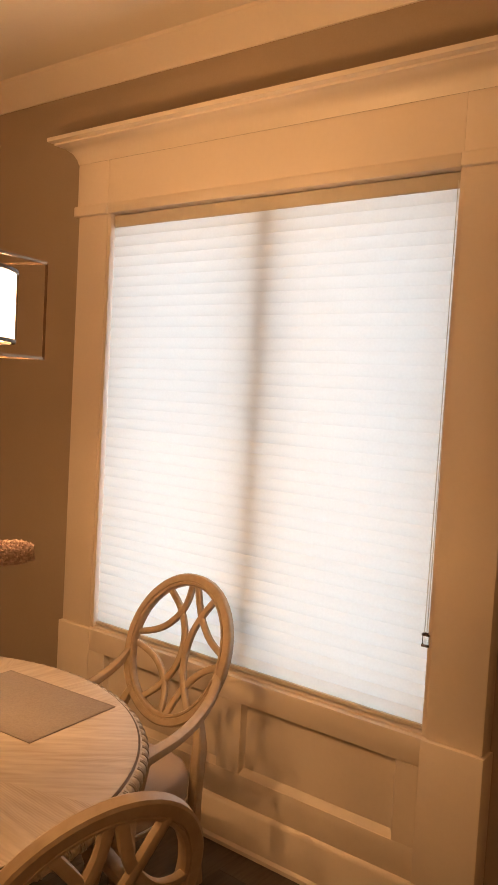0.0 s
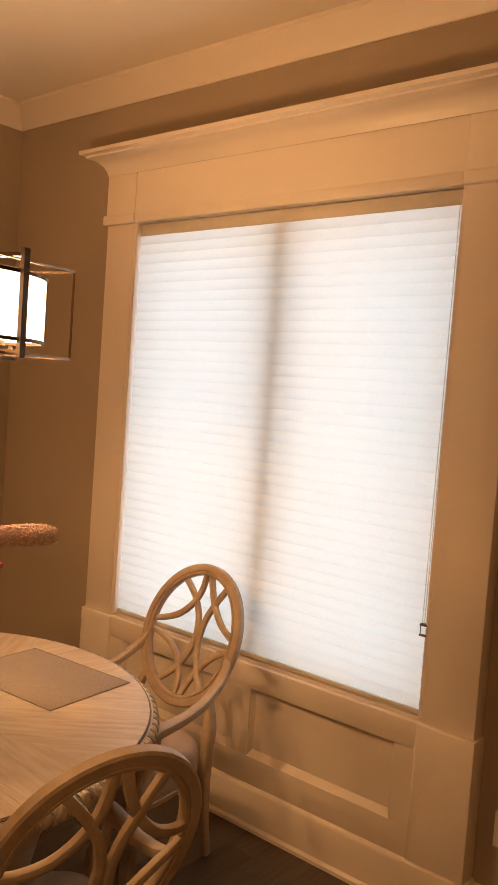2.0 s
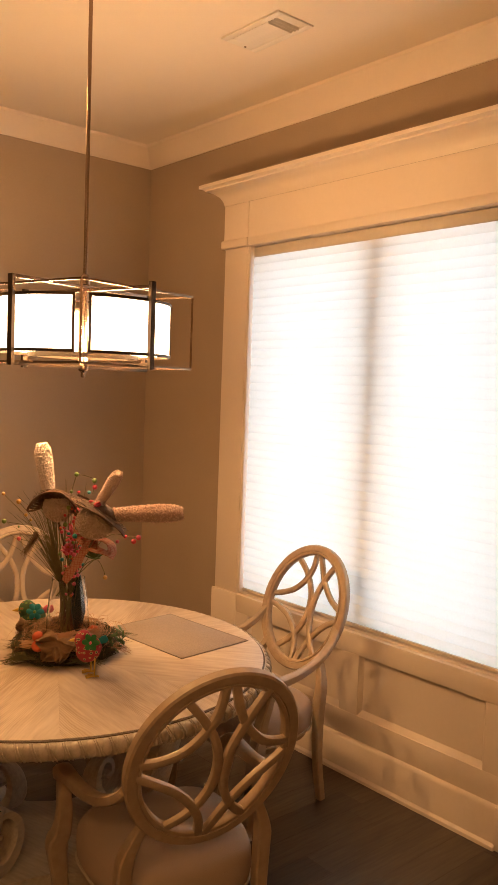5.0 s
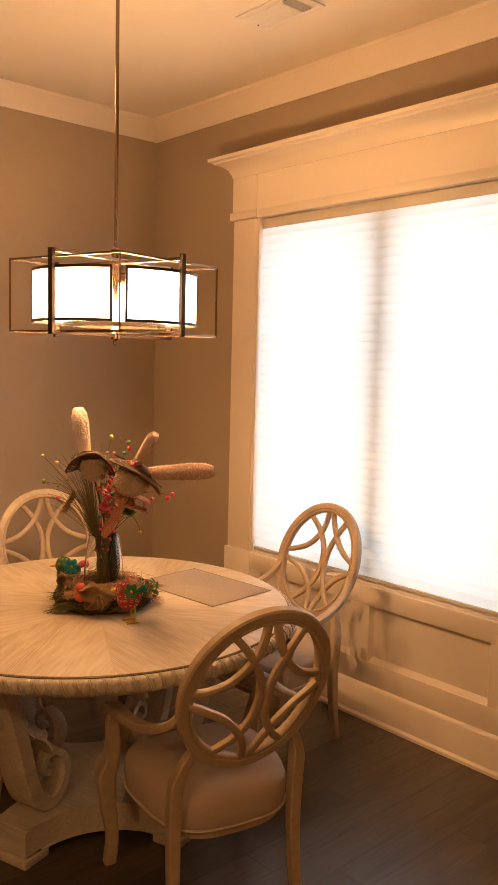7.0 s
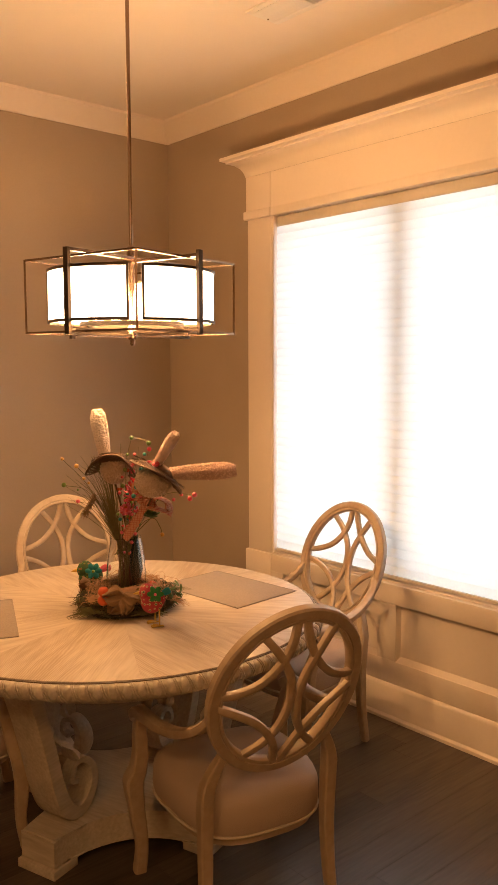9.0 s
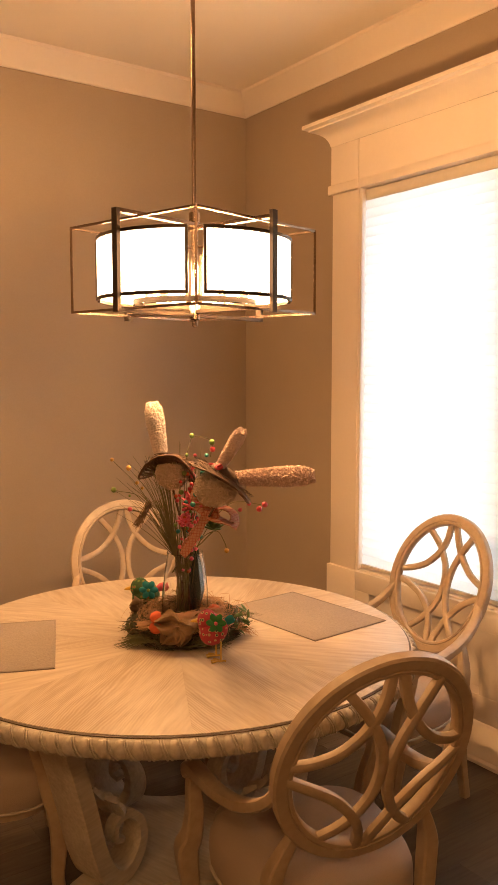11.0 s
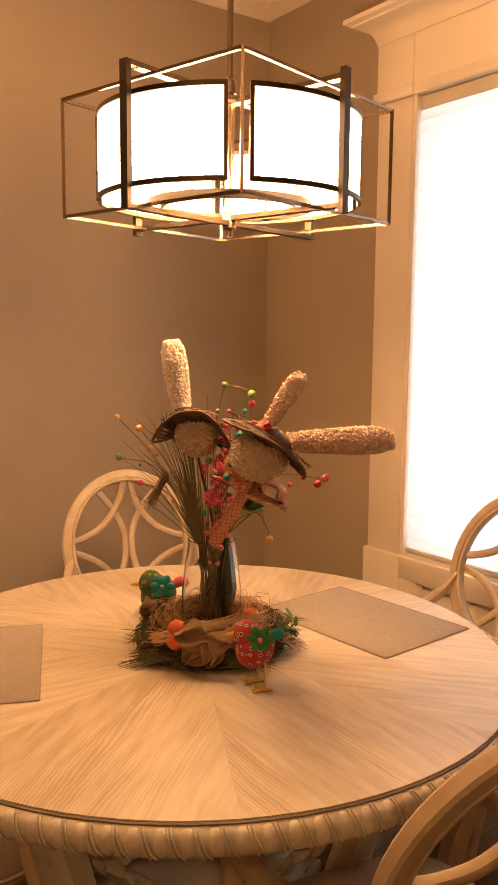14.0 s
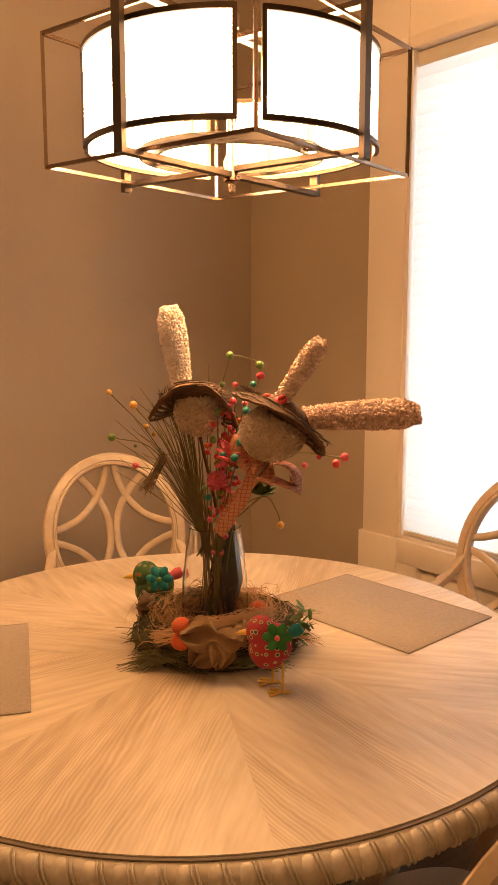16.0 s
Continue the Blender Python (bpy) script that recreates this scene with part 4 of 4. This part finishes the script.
ribbon("tail", [KN + Vector((0.004, -0.004, 0.01)), (-1.588, 0.925, 1.11), (-1.603, 0.905, 1.065), (-1.626, 0.885, 1.022)], 0.024, PLAID, bow, KN, wave=0.14, up=Vector((0.55, -0.83, 0.1)))
ribbon("tail", [KN, (-1.598, 0.925, 1.105), (-1.612, 0.91, 1.075), (-1.634, 0.896, 1.035)], 0.026, PLAID, bow, KN, wave=0.16, up=Vector((0.95, -0.2, 0.2)))
ribbon("loop", [KN, (-1.57, 0.975, 1.162), (-1.538, 1.0, 1.148), (-1.532, 0.998, 1.118), (-1.56, 0.975, 1.124), KN - Vector((0, 0, 0.006))], 0.058, PLAID, bow, KN, up=Vector((0.6, 0.5, 0.7)))
ribbon("loop", [KN, (-1.60, 0.925, 1.17), (-1.605, 0.922, 1.20), (-1.59, 0.935, 1.205), (-1.58, 0.945, 1.175), KN], 0.036, PLAID, bow, KN, up=Vector((0.7, -0.4, 0.6)))
ball(bm := bmesh.new(), (0.003, -0.003, 0), 0.013, 10, 8, (1, 1, 1.2))
part("knot", bm, PLAID, bow)

# beaded sprays
BEAD = {}
for nm, mt in (("coral", CORAL), ("pink", PINK), ("green", GREEN), ("teal", TEAL), ("amber", AMBER), ("orange", ORANGE)):
    b = bmesh.new()
    ball(b, (0, 0, 0), 1.0, 10, 8)
    BEAD[nm] = mesh_of("berry", b, mt)


def spray(label, stems, berries):
    sp = thing("berry_spray", label, "spray", pose(*VB), "beaded sprays in the vase")
    for pts in stems:
        b = bmesh.new()
        sweep(b, [p - VB for p in pts], oval_section(0.0022, 0.0022, 5, 1.0))
        part("stem", b, NEEDLE, sp)
    for p, r, c in berries:
        o = new("berry", BEAD[c])
        o.parent, o.location, o.scale = sp, Vector(p) - VB, (r, r, r)


def along(tip, n, spread, r, colours, start=0.45):
    path = stem_path(tip, 0.3, 8)
    k = len(path)
    out = []
    for i in range(n):
        p = path[min(k - 1, int(k * (start + (1 - start) * i / n)))]
        out.append((p + Vector((rg.gauss(0, spread), rg.gauss(0, spread), rg.gauss(0, spread))), r * rg.uniform(0.8, 1.15), rg.choice(colours)))
    return path, out


p1, b1 = along((-1.657, 0.954, 1.285), 52, 0.012, 0.0062, ("coral", "coral", "pink", "orange"), 0.35)
p2, b2 = along((-1.668, 0.925, 1.21), 36, 0.014, 0.0060, ("coral", "pink", "orange"), 0.3)
p3, b3 = along((-1.625, 0.93, 1.19), 36, 0.017, 0.0060, ("coral", "pink", "pink", "green"), 0.4)
spray("spray of coral red berries on a thin stem", [p1, p2, p3], b1 + b2 + b3)
p1, b1 = along((-1.645, 0.965, 1.275), 20, 0.014, 0.0064, ("teal", "teal", "green"), 0.4)
spray("spray of teal berries on a thin stem", [p1], b1 + [((-1.60, 0.905, 1.172), 0.008, "teal"), ((-1.575, 0.90, 1.205), 0.008, "teal"), ((-1.63, 0.90, 1.175), 0.006, "teal")])
s1 = stem_path((-1.679, 0.924, 1.252), 0.2, 5) + smooth_path([(-1.679, 0.924, 1.252), (-1.674, 0.931, 1.305), (-1.665, 0.943, 1.362)], 3)[1:]
s2 = smooth_path([(-1.665, 0.943, 1.362), (-1.645, 0.968, 1.358), (-1.629, 0.989, 1.343), (-1.632, 0.985, 1.30)], 4)
spray("looped stem with green bobbles", [s1, s2], [((-1.665, 0.943, 1.362), 0.0078, "green"), ((-1.629, 0.989, 1.343), 0.0088, "green"), ((-1.628, 0.99, 1.322), 0.0082, "coral"), ((-1.674, 0.931, 1.305), 0.0058, "green"), ((-1.679, 0.924, 1.252), 0.0076, "green"), ((-1.684, 0.916, 1.196), 0.008, "green")])
spray("thin stem with a single green bobble", [stem_path((-1.84, 0.775, 1.196), 1.0)], [((-1.84, 0.775, 1.196), 0.0085, "green"), ((-1.815, 0.815, 1.178), 0.004, "green"), ((-1.71, 0.92, 1.075), 0.007, "teal")])
spray("thin stem with amber buds", [stem_path((-1.833, 0.822, 1.259), 0.6), stem_path((-1.842, 0.772, 1.287), 0.5)], [((-1.833, 0.822, 1.259), 0.0085, "amber"), ((-1.842, 0.772, 1.287), 0.006, "amber"), ((-1.815, 0.84, 1.215), 0.006, "amber"), ((-1.80, 0.85, 1.20), 0.005, "amber")])
spray("thin stem with pink bobbles", [stem_path((-1.832, 0.824, 1.134), 0.9), stem_path((-1.451, 1.049, 1.178), 0.9)], [((-1.832, 0.824, 1.134), 0.007, "pink"), ((-1.451, 1.049, 1.178), 0.0085, "pink"), ((-1.462, 1.038, 1.165), 0.0085, "coral"), ((-1.50, 1.03, 1.175), 0.006, "coral"), ((-1.53, 1.02, 1.155), 0.006, "pink")])
spray("bent stem with one amber bead", [smooth_path([VB + Vector((0.01, 0.01, 0.05)), (-1.70, 0.98, 1.02), (-1.63, 1.0, 1.08), (-1.605, 1.015, 1.05), (-1.60, 1.02, 1.024)], 5)], [((-1.60, 1.02, 1.024), 0.0075, "amber")])

# silk blossom and leaf tuft


def blossom(name, c, r, n, mat, label, cat, centre=None):
    c = Vector(c)
    fl = thing(name, label, cat, pose(*c))
    for i in range(n):
        b = bmesh.new()
        a, tilt = 2.4 * i, 0.25 + 0.9 * i / n
        m = Matrix.Rotation(a, 4, "Z") @ Matrix.Rotation(-tilt, 4, "Y")
        ball(b, m @ Vector((r * 0.55, 0, 0)), r * 0.5, 8, 6, (1.1, 0.7, 0.18), m)
        part("petal", b, mat, fl)
    b = bmesh.new()
    st = [p - c for p in stem_path(tuple(c - Vector((0, 0, 0.004))), 0.2, 4)]
    sweep(b, st, oval_section(0.003, 0.003, 5))
    part("stem", b, NEEDLE, fl)


blossom("silk_flower", (-1.636, 0.935, 1.155), 0.046, 16, PINK, "pink silk flower among the berries", "flower")
blossom("silk_flower", (-1.69, 0.93, 1.10), 0.03, 10, PINK, "small pink silk flower in the vase", "flower")
blossom("leaf_sprig", (-1.625, 0.990, 1.085), 0.036, 11, LEAF, "sprig of narrow green silk leaves", "leaves")

# ---- wreath round the vase ----
WC = Vector((-1.722, 0.947, 0.7605))
wr = thing("wreath", "round grass and raffia wreath with felt balls and burlap", "wreath", pose(*WC))
def wl(*p):
    return Vector(p) - WC


part("tray", lathe(bmesh.new(), [(0.155, 0.0), (0.168, 0.004), (0.170, 0.016), (0.165, 0.018), (0.155, 0.008), (0.02, 0.006)], 48), MOSS, wr, "dark base under the wreath")
b = bmesh.new()
RM, RT = 0.135, 0.031
pts = [(RM * math.cos(2 * math.pi * i / 40), RM * math.sin(2 * math.pi * i / 40), 0.033 + 0.004 * math.sin(7 * i)) for i in range(40)]
sweep(b, pts, oval_section(2 * RT, 0.052, 10, 1.0), (0, 0, 1), [1 + 0.12 * math.sin(i * 2.1) for i in range(40)], closed=True)
part("core", b, MOSS, wr)
b, roots = bmesh.new(), []
for i in range(1900):
    a, q = rg.uniform(0, 2 * math.pi), rg.uniform(-0.9, 2.2)
    clump = 0.5 + 0.5 * math.sin(a * 5 + 1.0)
    c = Vector((RM * math.cos(a), RM * math.sin(a), 0.030))
    o = Vector((math.cos(a), math.sin(a), 0))
    t = Vector((-math.sin(a), math.cos(a), 0))
    n = o * math.cos(q) + Vector((0, 0, 1)) * math.sin(q)
    s = c + n * (RT * rg.uniform(0.75, 1.0))
    way = (t * (1 if math.sin(a * 3) > -0.4 else -1) * rg.uniform(0.7, 1) + n * rg.uniform(0.0, 0.25) + o * rg.uniform(-0.1, 0.15 + 0.2 * clump) + Vector((0, 0, rg.uniform(-0.25, 0.1)))).normalized()
    ln = rg.uniform(0.022, 0.040 + 0.022 * clump)
    e = s + way * ln
    e.z = max(0.004, min(e.z, 0.056))
    roots.append([s, s + way * ln * 0.5 + n * 0.005, e])
strands(b, roots, 0.0021)
tagged(part("moss", b, DEEPGRASS, wr), kind="stuff")
b, roots = bmesh.new(), []
for i in range(320):
    a = rg.uniform(0, 2 * math.pi)
    h, r0, pts = rg.uniform(0.046, 0.076), RM + rg.gauss(-0.018, 0.028), []
    span = rg.uniform(0.4, 1.3)
    for j in range(6):
        g = a + span * j / 5
        pts.append(Vector(((r0 + rg.gauss(0, 0.006)) * math.cos(g), (r0 + rg.gauss(0, 0.006)) * math.sin(g), h + rg.gauss(0, 0.006) - 0.03 * (abs(j - 2.5) / 2.5) ** 2 * rg.random())))
    roots.append(pts)
for i in range(120):
    pts = []
    sp = rg.gauss(0, 0.014)
    for (x, y, z), w in (((-1.680, 0.775, 0.822), 0.9), ((-1.640, 0.830, 0.838), 1.0), ((-1.615, 0.895, 0.846), 0.8), ((-1.610, 0.955, 0.844), 1.0), ((-1.625, 1.03, 0.825), 2.2)):
        pts.append(wl(x, y, z) + Vector((-0.6 * sp * w + rg.gauss(0, 0.006) * w, 0.4 * sp * w + rg.gauss(0, 0.006) * w, rg.gauss(0, 0.0055) * w)))
    k0 = rg.randrange(0, 2)
    roots.append(smooth_path(pts[k0:rg.randrange(4, 6)], 3))
for i in range(150):
    a, r0, up_to = rg.uniform(0, 2 * math.pi), rg.uniform(0.065, 0.125), rg.uniform(0.055, 0.100)
    span = rg.uniform(1.0, 2.4)
    pts = []
    for j in range(7):
        g = a + span * j / 6
        rr = r0 + rg.gauss(0, 0.005) + 0.02 * math.sin(math.pi * j / 6)
        pts.append(Vector((rr * math.cos(g), rr * math.sin(g), 0.045 + (up_to - 0.045) * math.sin(math.pi * j / 6) + rg.gauss(0, 0.006))))
    roots.append(pts)
strands(b, roots, 0.0011)
tagged(part("raffia", b, RAFFIA, wr), kind="stuff")
ACROSS, TOWARD = Vector((0.61, 0.79, 0)), Vector((0.79, -0.61, 0))


def sprig(name, start, end, count, spread, rad, mat, label):
    """Blades that fan out from one tied end; start and end: across, toward, up."""
    b, roots = bmesh.new(), []
    p, q = (ACROSS * v[0] + TOWARD * v[1] + Vector((0, 0, v[2])) for v in (start, end))
    for _ in range(count):
        s = p.lerp(q, rg.uniform(0, 0.45)) + Vector((rg.gauss(0, 0.008), rg.gauss(0, 0.008), rg.gauss(0, 0.005)))
        e = p.lerp(q, rg.uniform(0.7, 1.08)) + Vector((rg.gauss(0, spread), rg.gauss(0, spread), rg.gauss(0, spread * 0.6)))
        s.z, e.z = max(s.z, 0.008), max(e.z, 0.003)
        roots.append(smooth_path([s, s.lerp(e, 0.5) + Vector((rg.gauss(0, 0.004), rg.gauss(0, 0.004), 0.008)), e], 3))
    strands(b, roots, rad)
    tagged(part(name, b, mat, wr, label), kind="stuff")


sprig("grass_sprig", (-0.04, 0.135, 0.022), (-0.160, 0.145, 0.010), 90, 0.013, 0.0020, SPRIG, "tied green grass sprig")
sprig("grass_sprig", (-0.05, 0.075, 0.050), (-0.160, 0.060, 0.030), 90, 0.012, 0.0020, SPRIG, "tied green grass sprig")
sprig("grass_sprig", (0.02, 0.150, 0.014), (0.130, 0.165, 0.016), 55, 0.010, 0.0020, SPRIG, "tied green grass sprig")
sprig("grass_sprig", (0.11, -0.03, 0.040), (0.195, -0.075, 0.030), 36, 0.016, 0.0013, SPRIG, "tied green grass sprig")
sprig("raffia_tail", (0.125, 0.065, 0.050), (0.215, 0.030, 0.004), 46, 0.010, 0.0010, RAFFIA, "pale raffia ends")
b, roots = bmesh.new(), []
for i in range(60):
    a = rg.uniform(0, 2 * math.pi)
    p = Vector((0.175 * math.cos(a), 0.175 * math.sin(a), rg.uniform(0.006, 0.05)))
    w = Vector((math.cos(a + rg.uniform(-1.2, 1.2)), math.sin(a + rg.uniform(-1.2, 1.2)), rg.uniform(-0.1, 0.35)))
    e = p + w * rg.uniform(0.02, 0.05)
    e.z = max(e.z, 0.003)
    roots.append([p * 0.9, p, e])
strands(b, roots, 0.0016)
tagged(part("kindling", b, TWIG, wr), kind="stuff")


b, roots = bmesh.new(), []
for i in range(70):
    a, r0 = rg.uniform(-2.2, 0.9), rg.uniform(0.12, 0.172)
    p = Vector((r0 * math.cos(a), r0 * math.sin(a), rg.uniform(0.03, 0.066)))
    g = a + rg.uniform(-0.5, 0.5)
    q = Vector(((r0 + rg.uniform(-0.02, 0.03)) * math.cos(g), (r0 + rg.uniform(-0.02, 0.03)) * math.sin(g), rg.uniform(0.006, 0.06)))
    m = p.lerp(q, 0.5) + Vector((rg.gauss(0, 0.008), rg.gauss(0, 0.008), rg.uniform(0.0, 0.018)))
    roots.append(smooth_path([p, m, q], 4))
strands(b, roots, 0.0009)
tagged(part("hay_stalks", b, RAFFIA, wr), kind="stuff")


for p, r in (((-1.622, 0.796, 0.858), 0.019), ((-1.624, 0.796, 0.828), 0.020), ((-1.668, 1.018, 0.828), 0.021)):
    b = bmesh.new()
    ball(b, wl(*p), r, 14, 10, (1, 1, 0.9))
    part("felt_ball", b, ORANGE, wr, "orange felt ball")


def crumple(centre, across, rise, w, h, seed, fold):
    """A gathered piece of cloth: pinched at one end, deep soft folds."""
    b = bmesh.new()
    c, u, v = wl(*centre), Vector(across).normalized(), Vector(rise).normalized()
    n = u.cross(v).normalized()
    rows = []
    for i in range(15):
        s = i / 14
        row = []
        for j in range(13):
            q = j / 12 - 0.5
            open_w = h * (0.25 + 0.9 * math.sin(math.pi * min(1, s * 1.05)) ** 0.7)
            z = 1.5 * fold * math.sin(q * 13 + seed + 2.2 * s) * (0.25 + s) + fold * 1.6 * math.sin(math.pi * s) * (1 - 3 * q * q)
            z += 0.004 * noise.noise(Vector((s * 6 + seed, q * 7, seed)))
            row.append(c + u * (w * s) + v * (open_w * q + 0.006 * math.sin(5 * s + seed)) + n * z)
        rows.append(row)
    top = [[b.verts.new(p) for p in r] for r in rows]
    low = [[b.verts.new(p - n * 0.0022) for p in r] for r in rows]
    for i in range(14):
        for j in range(12):
            b.faces.new((top[i][j], top[i + 1][j], top[i + 1][j + 1], top[i][j + 1]))
            b.faces.new((low[i][j], low[i][j + 1], low[i + 1][j + 1], low[i + 1][j]))
    edge = [(0, j) for j in range(13)] + [(i, 12) for i in range(1, 15)] + [(14, j) for j in range(11, -1, -1)] + [(i, 0) for i in range(13, 0, -1)]
    for k, (i, j) in enumerate(edge):
        p, q = edge[(k + 1) % len(edge)]
        b.faces.new((top[i][j], top[p][q], low[p][q], low[i][j]))
    part("burlap_fold", b, BURLAP, wr, "gathered brown burlap", angle=70)


crumple((-1.560, 0.838, 0.838), (-0.60, -0.78, 0.25), (-0.2, 0.1, 1.0), 0.075, 0.062, 0.4, 0.010)
crumple((-1.568, 0.832, 0.838), (0.60, 0.78, -0.05), (0.1, 0.0, 1.0), 0.055, 0.055, 2.1, 0.008)
crumple((-1.565, 0.832, 0.832), (-0.45, -0.50, -0.75), (-0.6, -0.3, 0.6), 0.060, 0.050, 4.0, 0.008)
crumple((-1.562, 0.836, 0.835), (0.10, 0.10, -1.0), (0.6, 0.7, 0.1), 0.050, 0.045, 5.2, 0.007)
crumple((-1.575, 0.885, 0.850), (0.55, -0.1, -0.15), (0.3, 0.6, 0.6), 0.050, 0.045, 1.2, 0.006)
crumple((-1.800, 0.805, 0.845), (-0.55, 0.60, -0.10), (0.5, -0.2, 0.8), 0.085, 0.055, 3.1, 0.007)
for i in range(16):
    a = 0.35 + rg.gauss(0, 0.25) + 0.35
    c = Vector((0.165 * math.cos(a), 0.165 * math.sin(a), rg.uniform(0.03, 0.08)))
    b = bmesh.new()
    ball(b, c + Vector((rg.uniform(0, 0.03), rg.uniform(0, 0.03), 0)), 0.011, 6, 4, (1.3, 0.7, 0.2), Euler((rg.uniform(-1, 1), rg.uniform(-1, 1), rg.uniform(0, 6))).to_matrix().to_4x4())
    part("leaf", b, LEAF, wr)

# ---- cloth birds: one plain shape each ----


def bird(c, foot_z, face, size, mats, label):
    """mats: body, bloom, wing and tail, centre."""
    c = Vector(c)
    f = Vector((face[0], face[1], 0)).normalized()
    s = Vector((-f.y, f.x, 0))
    side = s if s.dot(Vector((1.2, -0.9, 0))) > 0 else -s
    b = bmesh.new()
    turn = Matrix((f, s, Vector((0, 0, 1)))).transposed().to_4x4() @ Matrix.Rotation(radians(-28), 4, "Y")
    ball(b, (0, 0, -0.002), 0.040 * size, 18, 12, (0.95, 0.82, 1.08), turn, 0)
    ball(b, f * 0.016 * size + Vector((0, 0, 0.023 * size)), 0.0295 * size, 14, 10, (1, 0.9, 1), None, 0)
    # beak and tail
    k = f * 0.042 * size + Vector((0, 0, 0.022 * size))
    sweep(b, [k, k + f * 0.012 * size - Vector((0, 0, 0.002)), k + f * 0.020 * size - Vector((0, 0, 0.004))], oval_section(0.015 * size, 0.013 * size, 8, 1), (0, 0, 1), [1, 0.6, 0.1], slot=4)
    tl = -f * 0.032 * size + Vector((0, 0, 0.020 * size))
    sweep(b, [tl, tl - f * 0.014 * size + Vector((0, 0, 0.008 * size)), tl - f * 0.023 * size + Vector((0, 0, 0.013 * size))], oval_section(0.008 * size, 0.024 * size, 8, 0.7), (0, 0, 1), [0.7, 1, 0.75], slot=2)
    # bloom on the side
    o = side * 0.032 * size - f * 0.014 * size + Vector((0, 0, 0.028 * size))
    for i in range(6):
        a = 2 * math.pi * i / 6
        d = f * math.cos(a) + Vector((0, 0, 1)) * math.sin(a)
        m = Matrix((d, side, d.cross(side))).transposed().to_4x4()
        ball(b, o + d * 0.014 * size + side * 0.004, 0.012 * size, 8, 6, (1.1, 0.3, 0.75), m, 1)
    ball(b, o + side * 0.009 * size, 0.005 * size, 8, 6, slot=3)
    # wire legs with splayed toes
    for w in (-0.017, 0.017):
        hip = s * w * size * 1.2 - f * (0.014 + 0.6 * w) - Vector((0, 0, 0.026 * size))
        foot = Vector((hip.x, hip.y, foot_z - c.z + 0.002))
        sweep(b, [hip, foot], oval_section(0.0052, 0.0052, 6, 1), slot=4)
        for t in (-0.6, 0.0, 0.6, math.pi):
            d = f * math.cos(t) + s * math.sin(t)
            sweep(b, [foot, foot + d * 0.010 * size + Vector((0, 0, 0.002)), foot + d * (0.027 if t != math.pi else 0.014) * size], oval_section(0.0066, 0.0052, 6, 1), slot=4)
    ob = part("bird_figure", b, mats + (YELLOW,), None, angle=60)
    ob.location = c
    return tagged(ob, label, "figurine")


bird((-1.476, 0.893, 0.8445), 0.7605, (-0.66, -0.72), 1.03, (REDPRINT, GREENFELT, TEALFELT, PINK), "red printed cloth bird with a green felt flower")
bird((-1.962, 0.942, 0.817), 0.7605, (-0.61, -0.79), 1.17, (GREENPRINT, TEALFELT, PINK, GREEN), "green printed cloth bird with a teal felt flower")

# ---- floor: boards along y over a dark subfloor ----
floor = structure("floor", one_box(WX - 0.15, EX + 0.15, SY - 0.15, WY + 0.15, -0.12, -0.004), GROOVE, "dark stained wooden floor of narrow boards", "floor", False)
PW = 0.125
rng_f = random.Random(4)
boards = {}
for ln in (0.9, 1.2, 1.6, 2.1):
    b = bmesh.new()
    box(b, 0.0003, ln - 0.0003, -PW / 2 + 0.0002, PW / 2 - 0.0002, -0.018, 0.0)
    bmesh.ops.bevel(b, geom=[e for e in b.edges if all(v.co.z > -0.001 for v in e.verts)], offset=0.0004, segments=1, affect="EDGES")
    boards[ln] = mesh_of("floor_board", b, FLOORWOOD, False)
x = WX + PW / 2
while x < EX:
    y = SY - rng_f.uniform(0, 0.8)
    while y < WY:
        ln = rng_f.choice((0.9, 1.2, 1.6, 2.1))
        if y + ln > SY:
            p = new("floor_board", boards[ln])
            p.parent, p.location, p.rotation_euler = floor, (x, y, 0.0), (0, 0, math.pi / 2)
        y += ln
    x += PW
